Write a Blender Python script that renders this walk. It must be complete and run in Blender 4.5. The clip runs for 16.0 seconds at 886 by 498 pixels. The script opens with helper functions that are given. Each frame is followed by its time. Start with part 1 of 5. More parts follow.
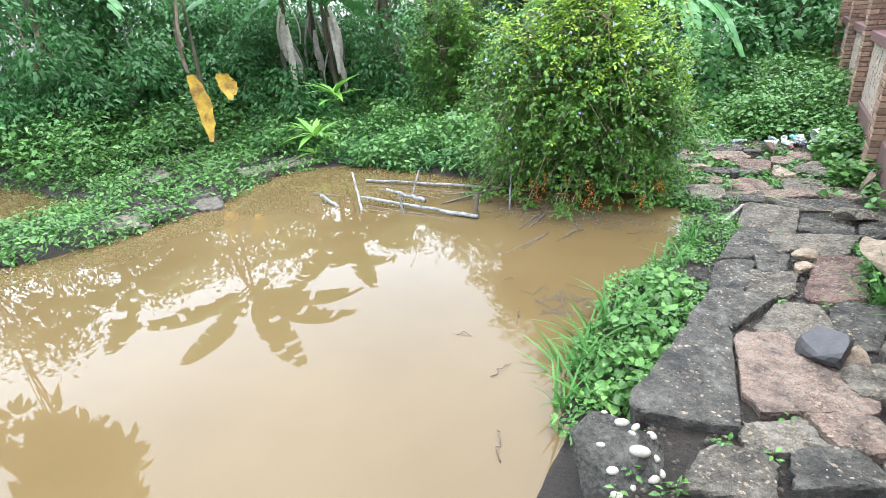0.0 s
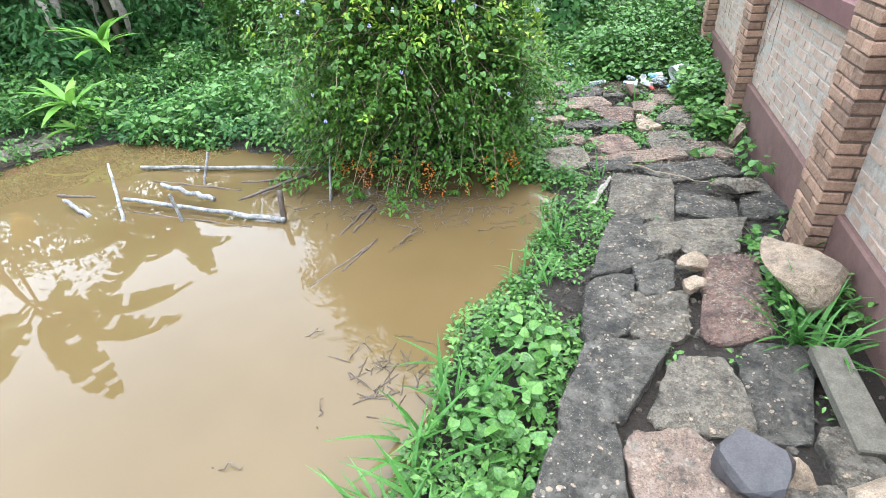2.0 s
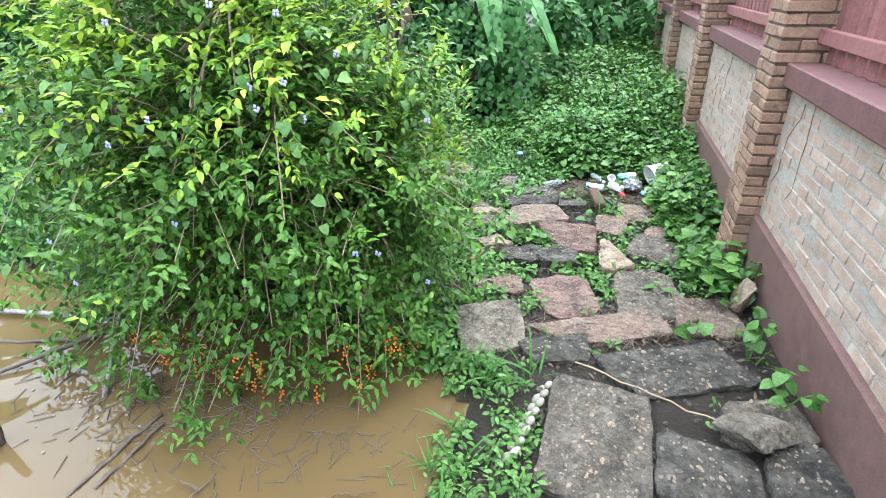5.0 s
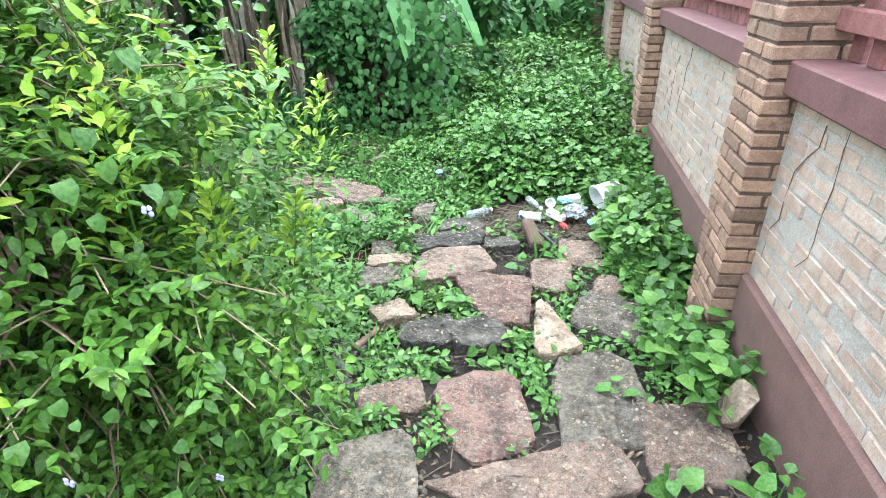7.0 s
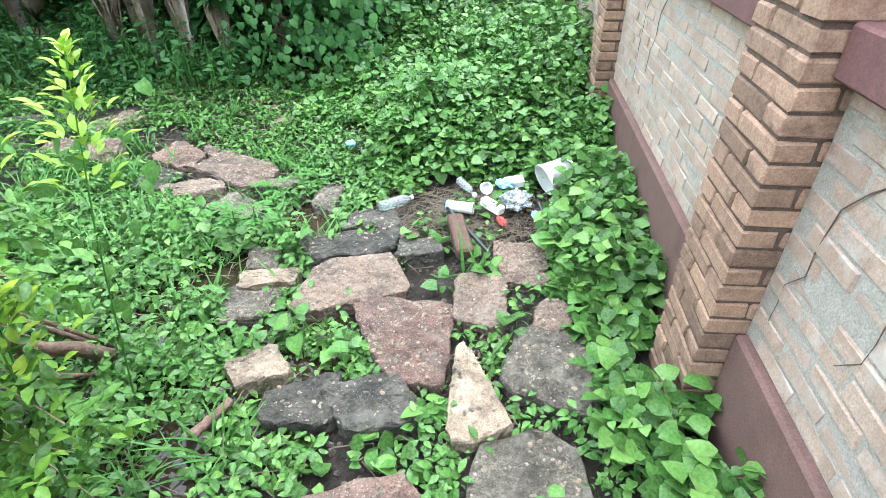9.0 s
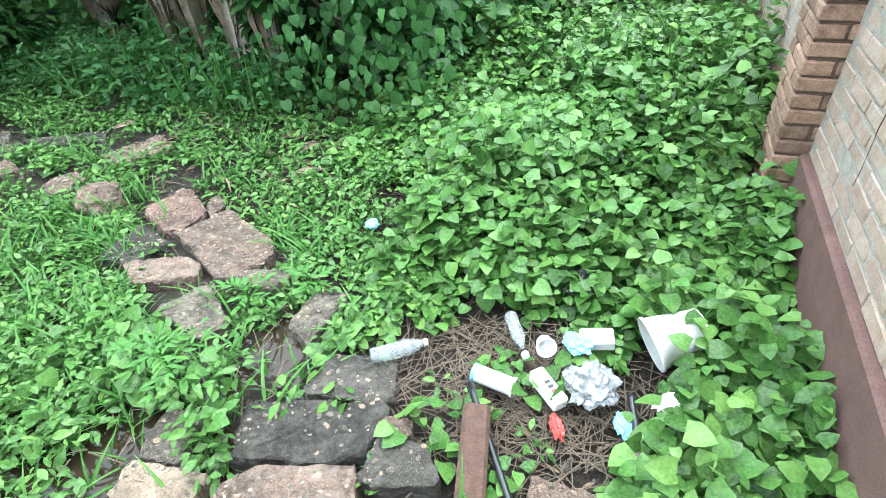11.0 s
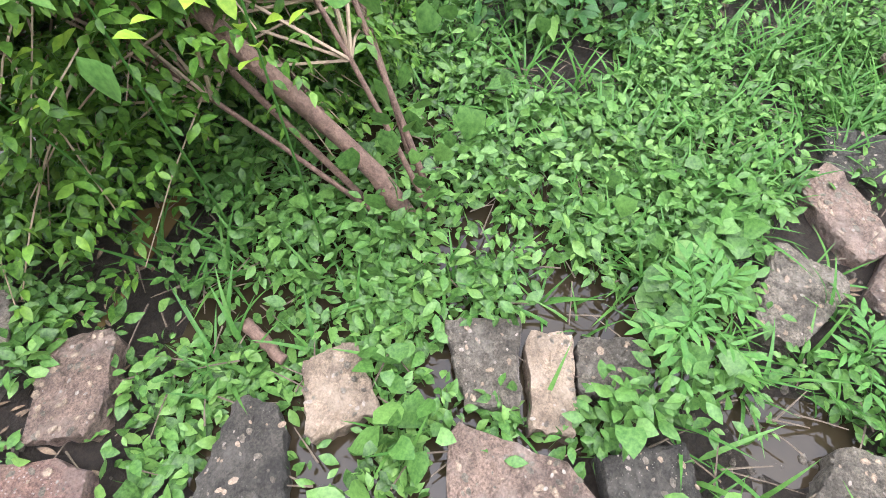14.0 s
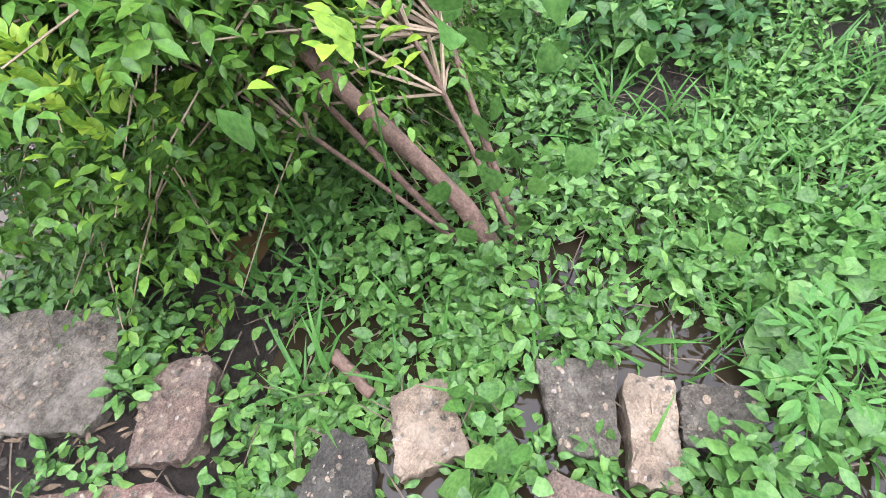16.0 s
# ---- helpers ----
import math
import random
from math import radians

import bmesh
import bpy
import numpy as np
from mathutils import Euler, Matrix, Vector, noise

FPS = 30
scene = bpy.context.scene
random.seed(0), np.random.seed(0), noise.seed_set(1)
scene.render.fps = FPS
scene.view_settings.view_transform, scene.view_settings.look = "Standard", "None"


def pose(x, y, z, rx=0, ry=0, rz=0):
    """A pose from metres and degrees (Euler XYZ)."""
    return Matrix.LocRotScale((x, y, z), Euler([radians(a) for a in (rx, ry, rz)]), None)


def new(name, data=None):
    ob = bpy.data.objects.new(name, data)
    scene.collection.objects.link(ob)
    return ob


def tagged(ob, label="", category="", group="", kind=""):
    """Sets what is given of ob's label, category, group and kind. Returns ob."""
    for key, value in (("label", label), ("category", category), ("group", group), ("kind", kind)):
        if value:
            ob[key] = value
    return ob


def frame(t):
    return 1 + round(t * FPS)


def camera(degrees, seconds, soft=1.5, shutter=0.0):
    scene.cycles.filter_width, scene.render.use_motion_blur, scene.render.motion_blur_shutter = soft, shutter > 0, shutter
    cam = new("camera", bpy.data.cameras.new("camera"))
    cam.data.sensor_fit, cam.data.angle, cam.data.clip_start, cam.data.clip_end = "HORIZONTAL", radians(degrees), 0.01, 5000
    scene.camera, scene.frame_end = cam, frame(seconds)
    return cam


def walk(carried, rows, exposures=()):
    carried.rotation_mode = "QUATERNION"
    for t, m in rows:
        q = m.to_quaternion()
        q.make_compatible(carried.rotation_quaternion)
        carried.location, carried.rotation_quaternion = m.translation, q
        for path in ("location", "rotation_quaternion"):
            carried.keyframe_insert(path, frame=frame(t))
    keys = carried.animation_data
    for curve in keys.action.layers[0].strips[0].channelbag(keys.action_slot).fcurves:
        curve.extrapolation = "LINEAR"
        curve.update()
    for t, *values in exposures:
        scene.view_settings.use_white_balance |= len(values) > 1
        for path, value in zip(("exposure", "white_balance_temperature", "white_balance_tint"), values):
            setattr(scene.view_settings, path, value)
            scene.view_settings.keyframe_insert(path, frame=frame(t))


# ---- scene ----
from mathutils.bvhtree import BVHTree

cam = camera(80.4, 16.0, soft=0.5)
METRES, EYE, TILT, LEAN, TURN = 8.8, 1.93, -23.6, 4.3, 31.0
ROWS = [
    (0.0, 0.0, 0.0, 0.0, -0.0, 0.0, -0.0),
    (0.5, 0.0122, 0.0378, 0.0147, -7.18, -1.91, 3.3),
    (1.0, 0.0427, 0.075, 0.0342, -9.13, -2.97, 3.59),
    (1.5, 0.059, 0.1085, 0.0514, -11.53, -5.83, 4.29),
    (2.0, 0.0734, 0.1449, 0.0618, -13.25, -7.79, 5.52),
    (2.5, 0.0953, 0.1654, 0.0733, -9.69, -8.94, 4.48),
    (3.0, 0.1135, 0.1951, 0.0868, -4.02, -7.98, 1.23),
    (3.5, 0.1194, 0.2249, 0.1018, -2.57, -6.81, -0.09),
    (4.0, 0.144, 0.2471, 0.1104, -3.45, -5.58, -0.31),
    (4.5, 0.173, 0.2761, 0.1253, -10.63, -3.15, 1.14),
    (7.0, 0.2839, 0.4179, 0.1813, -20.33, -4.84, 6.48),
    (7.5, 0.3198, 0.4228, 0.1922, -18.5, -6.81, 4.38),
    (8.0, 0.3304, 0.4475, 0.1949, -22.78, -9.93, 4.64),
    (8.5, 0.3366, 0.4704, 0.1999, -25.05, -11.46, 6.71),
    (11.0, 0.46, 0.621, 0.2635, -9.4, -13.33, 3.79),
    (11.5, 0.4546, 0.6447, 0.2713, -0.76, -13.49, -1.06),
    (12.0, 0.4309, 0.6783, 0.2822, 7.93, -15.65, -5.81),
    (12.5, 0.4245, 0.6931, 0.2857, 23.89, -19.99, -12.79),
    (13.0, 0.4314, 0.7057, 0.292, 44.17, -29.06, -19.46),
    (13.5, 0.4298, 0.7019, 0.2887, 62.17, -40.61, -23.55),
    (14.0, 0.4134, 0.6924, 0.2721, 72.25, -52.45, -23.41),
    (14.5, 0.4047, 0.6879, 0.2634, 74.29, -56.65, -22.43),
    (15.0, 0.4032, 0.6879, 0.263, 74.05, -56.33, -21.66),
    (15.5, 0.4037, 0.6865, 0.2684, 74.54, -53.78, -20.31),
    (16.0, 0.4049, 0.6847, 0.2683, 77.25, -52.13, -18.98),
]
walk(cam, [(t, pose(0, 0, EYE, TILT, LEAN, TURN) @ pose(METRES * x, METRES * y, METRES * z, 90 + pitch, roll, yaw)) for t, x, y, z, yaw, pitch, roll in ROWS], [(0, 2.3, 5700, 6), (4.7, 2.35, 5650, 6), (7, 2.62, 5650, 5), (11, 2.62, 5650, 2), (12.5, 2.48, 6250, 14), (13.5, 2.4, 6150, 15), (14.5, 2.35, 5800, 16), (16, 2.35, 5800, 16)])

# ---- light ----
SUN_ELEV, SUN_ROT = radians(80), radians(45)
world = bpy.data.worlds.new("world")
scene.world = world
world.use_nodes = True
wn, wl = world.node_tree.nodes, world.node_tree.links
sky = wn.new("ShaderNodeTexSky")
sky.sky_type, sky.sun_disc, sky.sun_elevation, sky.sun_rotation = "NISHITA", False, SUN_ELEV, SUN_ROT
sky.dust_density, sky.air_density = 3.0, 1.0
hs = wn.new("ShaderNodeHueSaturation")
hs.inputs["Saturation"].default_value = 0.4
wl.new(sky.outputs[0], hs.inputs["Color"])
wl.new(hs.outputs[0], wn["Background"].inputs[0])
wn["Background"].inputs[1].default_value = 0.15
sun = new("sun", bpy.data.lights.new("sun", "SUN"))
sun.data.energy, sun.data.angle, sun.data.color = 1.45, radians(140), (1.0, 0.97, 0.93)
sun.matrix_world = pose(0, 0, 20, 90 - math.degrees(SUN_ELEV), 0, 180 + math.degrees(SUN_ROT))

# ---- materials ----
def nodes(name):
    m = bpy.data.materials.new(name)
    m.use_nodes = True
    return m, m.node_tree.nodes, m.node_tree.links, m.node_tree.nodes["Principled BSDF"]


def ramp(n, l, fac, stops):
    r = n.new("ShaderNodeValToRGB")
    e = r.color_ramp.elements
    while len(e) < len(stops):
        e.new(0.5)
    for el, (p, c) in zip(e, stops):
        el.position, el.color = p, (*c, 1)
    l.new(fac, r.inputs[0])
    return r.outputs[0]


def noise_out(n, l, scale, detail=6, rough=0.6, vec=None):
    t = n.new("ShaderNodeTexNoise")
    t.inputs["Scale"].default_value, t.inputs["Detail"].default_value, t.inputs["Roughness"].default_value = scale, detail, rough
    if vec is None:
        vec = n.new("ShaderNodeNewGeometry").outputs["Position"]
    l.new(vec, t.inputs["Vector"])
    return t.outputs["Fac"]


def mixc(n, l, fac, a, b, mode="MIX"):
    x = n.new("ShaderNodeMix")
    x.data_type, x.blend_type = "RGBA", mode
    for sock, v in ((x.inputs[0], fac), (x.inputs[6], a), (x.inputs[7], b)):
        if isinstance(v, (int, float)):
            sock.default_value = v
        elif isinstance(v, tuple):
            sock.default_value = (*v, 1)
        else:
            l.new(v, sock)
    return x.outputs[2]


def bump(n, l, p, height, strength, dist):
    b = n.new("ShaderNodeBump")
    b.inputs["Strength"].default_value, b.inputs["Distance"].default_value = strength, dist
    l.new(height, b.inputs["Height"])
    l.new(b.outputs[0], p.inputs["Normal"])


def rough_mat(name, c1, c2, c3, scale, rough=0.9, rel=0.6, dist=0.01, specks=None, vary=0.0, big=1.3, speck_scale=60, speck_cut=0.3, blotch=None, relief=0.0):
    """Grainy mineral surface: two scales of noise, lichen or pebble specks, per-piece variation."""
    m, n, l, p = nodes(name)
    big_f, fine = noise_out(n, l, big, 4), noise_out(n, l, scale, 8, 0.7)
    col = mixc(n, l, ramp(n, l, big_f, [(0.35, (0, 0, 0)), (0.65, (1, 1, 1))]), ramp(n, l, fine, [(0.3, c1), (0.7, c2)]), ramp(n, l, fine, [(0.3, c3), (0.75, c2)]))
    grain = noise_out(n, l, 150, 3, 0.8)
    gr = 0.42 if relief else 0.22
    col = mixc(n, l, 1.0, col, ramp(n, l, grain, [(0.36, (1 - gr,) * 3), (0.64, (1 + gr,) * 3)]), "MULTIPLY")
    if blotch:
        dark, pale = blotch
        b1, b2 = noise_out(n, l, 6.5, 8, 0.66), noise_out(n, l, 9.3, 9, 0.72)
        col = mixc(n, l, ramp(n, l, b1, [(0.46, (0, 0, 0)), (0.66, (0.75, 0.75, 0.75))]), col, dark)
        col = mixc(n, l, ramp(n, l, b2, [(0.5, (0, 0, 0)), (0.66, (0.7, 0.7, 0.7))]), col, pale)
    if specks:
        v = n.new("ShaderNodeTexVoronoi")
        v.inputs["Scale"].default_value = speck_scale
        l.new(n.new("ShaderNodeNewGeometry").outputs["Position"], v.inputs["Vector"])
        patch = noise_out(n, l, 7, 3)
        mul = n.new("ShaderNodeMath")
        mul.operation = "MULTIPLY"
        l.new(ramp(n, l, v.outputs["Distance"], [(speck_cut * 0.7, (1, 1, 1)), (speck_cut, (0, 0, 0))]), mul.inputs[0])
        l.new(ramp(n, l, patch, [(0.47, (0, 0, 0)), (0.58, (1, 1, 1))]), mul.inputs[1])
        col = mixc(n, l, mul.outputs[0], col, specks)
    if vary:
        rnd = n.new("ShaderNodeObjectInfo").outputs["Random"]
        col = mixc(n, l, 1.0, col, ramp(n, l, rnd, [(0.0, (1 - vary,) * 3), (1.0, (1 + vary,) * 3)]), "MULTIPLY")
    l.new(col, p.inputs["Base Color"])
    p.inputs["Roughness"].default_value = rough
    height = fine
    if relief:
        broad, pits = noise_out(n, l, 9, 6, 0.6), n.new("ShaderNodeTexVoronoi")
        pits.inputs["Scale"].default_value = 38
        l.new(n.new("ShaderNodeNewGeometry").outputs["Position"], pits.inputs["Vector"])
        for other, weight in ((broad, relief), (pits.outputs["Distance"], 0.6)):
            add = n.new("ShaderNodeMath")
            add.operation = "MULTIPLY_ADD"
            add.inputs[1].default_value = weight
            l.new(other, add.inputs[0])
            l.new(height, add.inputs[2])
            height = add.outputs[0]
    bump(n, l, p, height, rel, dist)
    return m


def leaf_mat(name, dark, mid, light, gloss=0.45, trans=0.3, patch=1.2):
    m, n, l, p = nodes(name)
    g = n.new("ShaderNodeNewGeometry")
    rnd = ramp(n, l, g.outputs["Random Per Island"], [(0.0, dark), (0.55, mid), (1.0, light)])
    area = noise_out(n, l, patch, 3)
    col = mixc(n, l, ramp(n, l, area, [(0.4, (0, 0, 0)), (0.65, (0.6, 0.6, 0.6))]), rnd, mid)
    fine = noise_out(n, l, 90, 3)
    col = mixc(n, l, 0.35, col, ramp(n, l, fine, [(0.3, tuple(0.6 * c for c in dark)), (0.7, light)]))
    l.new(col, p.inputs["Base Color"])
    p.inputs["Roughness"].default_value = gloss
    p.inputs["Specular IOR Level"].default_value = 0.25
    tr = n.new("ShaderNodeBsdfTranslucent")
    l.new(col, tr.inputs[0])
    mx = n.new("ShaderNodeMixShader")
    mx.inputs[0].default_value = trans
    l.new(p.outputs[0], mx.inputs[1])
    l.new(tr.outputs[0], mx.inputs[2])
    l.new(mx.outputs[0], n["Material Output"].inputs[0])
    return m


def plain(name, c, rough=0.5, rel=0.15, scale=60, var=0.25, **kw):
    m, n, l, p = nodes(name)
    f = noise_out(n, l, scale, 5)
    l.new(ramp(n, l, f, [(0.3, tuple(v * (1 - var) for v in c)), (0.7, tuple(min(1, v * (1 + var * 0.6)) for v in c))]), p.inputs["Base Color"])
    p.inputs["Roughness"].default_value = rough
    for k, v in kw.items():
        p.inputs[k].default_value = v
    bump(n, l, p, f, rel, 0.004)
    return m


MUD = rough_mat("wet_earth", (0.008, 0.006, 0.004), (0.045, 0.031, 0.019), (0.02, 0.015, 0.009), 45, 0.65, 1.0, 0.05)
S_DARK = rough_mat("dark_lichened_stone", (0.016, 0.014, 0.011), (0.1, 0.09, 0.07), (0.042, 0.037, 0.03), 34, 0.9, 1.0, 0.03, (0.26, 0.24, 0.2), 0.25, 4, 95, 0.16, ((0.012, 0.011, 0.009), (0.15, 0.138, 0.113)), 1.6)
S_GREY = rough_mat("grey_brown_stone", (0.045, 0.038, 0.028), (0.235, 0.2, 0.15), (0.11, 0.093, 0.069), 34, 0.92, 1.0, 0.035, None, 0.25, 4, 55, 0.22, ((0.032, 0.028, 0.021), (0.26, 0.23, 0.185)), 1.6)
S_PINK = rough_mat("pink_laterite_stone", (0.08, 0.054, 0.04), (0.28, 0.195, 0.145), (0.175, 0.125, 0.092), 32, 0.92, 1.0, 0.035, None, 0.2, 5, 45, 0.24, ((0.058, 0.044, 0.035), (0.28, 0.22, 0.175)), 1.5)
S_RED = rough_mat("red_pitted_stone", (0.07, 0.04, 0.031), (0.26, 0.155, 0.115), (0.18, 0.12, 0.093), 36, 0.95, 1.0, 0.035, (0.34, 0.27, 0.23), 0.2, 5, 85, 0.26, ((0.045, 0.031, 0.027), (0.26, 0.19, 0.155)), 1.6)
S_TAN = rough_mat("tan_sandstone", (0.12, 0.085, 0.055), (0.32, 0.245, 0.17), (0.2, 0.15, 0.1), 20, 0.88, 0.8, 0.016, None, 0.15, 4, blotch=((0.09, 0.068, 0.048), (0.31, 0.25, 0.185)), relief=0.8)
S_BLACK = rough_mat("black_rock", (0.012, 0.012, 0.013), (0.05, 0.045, 0.045), (0.03, 0.02, 0.02), 12, 0.5, 0.5, 0.01, None, 0, 6)
PEBBLE = rough_mat("white_quartz_pebble", (0.16, 0.15, 0.12), (0.34, 0.31, 0.25), (0.25, 0.22, 0.18), 30, 0.7, 0.3, 0.004)
PEBBLE_DULL = rough_mat("dull_bedded_pebble", (0.13, 0.11, 0.09), (0.3, 0.26, 0.21), (0.2, 0.17, 0.135), 40, 0.85, 0.4, 0.004)
STONES = dict(d=S_DARK, g=S_GREY, p=S_PINK, r=S_RED, t=S_TAN)
BRICK = rough_mat("fired_orange_brick", (0.11, 0.06, 0.04), (0.32, 0.205, 0.138), (0.24, 0.145, 0.095), 30, 0.92, 0.6, 0.008, None, 0.32, 5)
BRICK_PALE = rough_mat("limewashed_pale_brick", (0.25, 0.165, 0.12), (0.43, 0.32, 0.25), (0.36, 0.275, 0.21), 16, 0.95, 0.8, 0.01, None, 0.1, 2.2, blotch=((0.3, 0.21, 0.16), (0.42, 0.385, 0.335)))
MORTAR = rough_mat("pale_limewashed_mortar", (0.23, 0.195, 0.16), (0.4, 0.365, 0.315), (0.32, 0.285, 0.24), 30, 0.97, 0.9, 0.012)
MORTAR_DARK = rough_mat("dark_recessed_mortar", (0.05, 0.035, 0.028), (0.15, 0.1, 0.075), (0.1, 0.07, 0.05), 30, 0.97, 0.8, 0.01)
MAROON = rough_mat("maroon_painted_render", (0.09, 0.038, 0.036), (0.155, 0.072, 0.068), (0.12, 0.056, 0.052), 9, 0.7, 0.3, 0.006, None, 0, 2.5)
PLINTH = rough_mat("faded_maroon_plinth", (0.085, 0.044, 0.036), (0.165, 0.09, 0.075), (0.12, 0.073, 0.06), 8, 0.85, 0.4, 0.008, None, 0, 1.8)
PICKET = rough_mat("maroon_stained_timber", (0.12, 0.045, 0.04), (0.24, 0.1, 0.09), (0.17, 0.075, 0.065), 22, 0.75, 0.4, 0.005, None, 0.2)
L_COVER = leaf_mat("creeper_leaf", (0.008, 0.03, 0.007), (0.072, 0.185, 0.037), (0.195, 0.345, 0.083), 0.36, 0.22)
L_DARK = leaf_mat("dark_foliage", (0.022, 0.065, 0.018), (0.055, 0.155, 0.042), (0.11, 0.25, 0.07), 0.4, 0.4)
L_SHRUB = leaf_mat("shrub_leaf", (0.008, 0.03, 0.006), (0.06, 0.16, 0.023), (0.19, 0.345, 0.046), 0.36, 0.24)
L_LIME = leaf_mat("lime_young_leaf", (0.12, 0.28, 0.03), (0.25, 0.42, 0.04), (0.45, 0.54, 0.06))
L_GRASS = leaf_mat("grass_blade", (0.04, 0.13, 0.025), (0.075, 0.21, 0.04), (0.14, 0.28, 0.06))
L_BANANA = leaf_mat("banana_leaf", (0.05, 0.15, 0.04), (0.1, 0.26, 0.07), (0.16, 0.33, 0.1), 0.35, 0.3, 4)
L_YELLOW = rough_mat("yellowed_leaf", (0.3, 0.12, 0.02), (0.62, 0.4, 0.035), (0.5, 0.27, 0.02), 9, 0.6, 0.4, 0.008, None, 0, 4, blotch=((0.11, 0.05, 0.02), (0.62, 0.42, 0.06)))
L_DEAD = rough_mat("dry_dead_leaf", (0.06, 0.04, 0.027), (0.3, 0.23, 0.165), (0.15, 0.1, 0.065), 14, 0.9, 0.6, 0.01, None, 0.2)
L_PALE = rough_mat("bleached_dead_leaf", (0.12, 0.09, 0.065), (0.42, 0.37, 0.31), (0.26, 0.21, 0.16), 14, 0.9, 0.6, 0.01, None, 0.25)
L_LITTER = rough_mat("rotting_leaf", (0.03, 0.02, 0.012), (0.2, 0.14, 0.085), (0.1, 0.07, 0.04), 25, 0.8, 0.4, 0.006)
STEM = rough_mat("banana_stem_sheath", (0.016, 0.015, 0.008), (0.1, 0.085, 0.04), (0.055, 0.036, 0.018), 10, 0.7, 0.4, 0.008)
BARK = rough_mat("brown_bark", (0.06, 0.035, 0.026), (0.22, 0.14, 0.1), (0.14, 0.09, 0.065), 35, 0.9, 0.9, 0.012)
TWIG = plain("pale_twig", (0.3, 0.23, 0.15), 0.8)
STICK = rough_mat("charred_bleached_stick", (0.015, 0.014, 0.014), (0.4, 0.39, 0.37), (0.03, 0.028, 0.027), 15, 0.85, 0.7, 0.008, None, 0, 14)
STICK_DARK = rough_mat("wet_dark_stick", (0.03, 0.022, 0.016), (0.13, 0.1, 0.075), (0.07, 0.05, 0.04), 20, 0.6, 0.6, 0.008)
STRAW = rough_mat("dry_straw", (0.05, 0.037, 0.026), (0.19, 0.15, 0.105), (0.1, 0.076, 0.054), 30, 0.9, 0.4, 0.004)
BERRY = plain("orange_berry", (0.6, 0.17, 0.012), 0.35)
FLOWER = plain("lilac_flower", (0.5, 0.48, 0.8), 0.6)
WHITE_P = plain("white_plastic", (0.74, 0.74, 0.72), 0.35, 0.05, 12, 0.1)
CLOTH_P = plain("grey_crumpled_film", (0.5, 0.52, 0.53), 0.25, 0.6, 30, 0.5, **{"Transmission Weight": 0.6})
RED_P = plain("red_wrapper", (0.32, 0.04, 0.03), 0.35, 0.1, 20, 0.5)
BLUE_P = plain("blue_plastic", (0.2, 0.45, 0.7), 0.35)
BLACK_P = plain("black_plastic", (0.015, 0.017, 0.018), 0.3)
GREY_W = rough_mat("weathered_grey_board", (0.05, 0.045, 0.033), (0.14, 0.125, 0.095), (0.09, 0.08, 0.06), 22, 0.9, 0.5, 0.006)
RED_W = rough_mat("rotten_red_wood", (0.035, 0.02, 0.014), (0.11, 0.062, 0.042), (0.07, 0.04, 0.027), 26, 0.9, 0.7, 0.01)
BOTTLE_P, _n, _l, _p = nodes("clear_bottle_plastic")
_p.inputs["Base Color"].default_value = (0.62, 0.67, 0.68, 1)
_p.inputs["Roughness"].default_value, _p.inputs["Transmission Weight"].default_value, _p.inputs["IOR"].default_value = 0.12, 0.75, 1.2
WATER, _n, _l, _p = nodes("muddy_water")
_f = noise_out(_n, _l, 0.5, 3)
_l.new(ramp(_n, _l, _f, [(0.35, (0.099, 0.067, 0.028)), (0.65, (0.118, 0.081, 0.036))]), _p.inputs["Base Color"])
_p.inputs["Roughness"].default_value, _p.inputs["IOR"].default_value = 0.015, 1.39
bump(_n, _l, _p, noise_out(_n, _l, 3.5, 2), 0.02, 0.01)

PUDDLE = plain("dark_puddle_water", (0.028, 0.021, 0.012), 0.02, 0.0, 3, 0.3, IOR=1.36)

# ---- mesh helpers ----
def mesh_object(name, verts, faces, material, parent=None, label="", smooth=False):
    me = bpy.data.meshes.new(name)
    me.from_pydata([tuple(v) for v in verts], [], faces)
    if smooth:
        me.shade_smooth()
    me.materials.append(material)
    ob = new(name, me)
    if parent:
        ob.parent = parent
    if label:
        tagged(ob, label)
    return ob


def part(name, bm, material, parent=None, label="", smooth=False):
    me = bpy.data.meshes.new(name)
    bm.to_mesh(me)
    bm.free()
    if smooth:
        me.shade_smooth()
    me.materials.append(material)
    ob = new(name, me)
    if parent:
        ob.parent = parent
    if label:
        tagged(ob, label)
    return ob


def empty(name, at=(0, 0, 0), rz=0.0, **tags):
    ob = new(name)
    ob.matrix_basis = pose(*at, 0, 0, rz)
    ob.empty_display_size = 0.1
    return tagged(ob, **tags)


def box_bm(size, at=(0, 0, 0), bevel=0.0, rot=None):
    bm = bmesh.new()
    m = Matrix.Translation(at) @ (rot or Matrix()) @ Matrix.Diagonal((*size, 1))
    bmesh.ops.create_cube(bm, size=1, matrix=m)
    if bevel:
        bmesh.ops.bevel(bm, geom=bm.edges[:], offset=bevel, segments=1, affect="EDGES")
    return bm


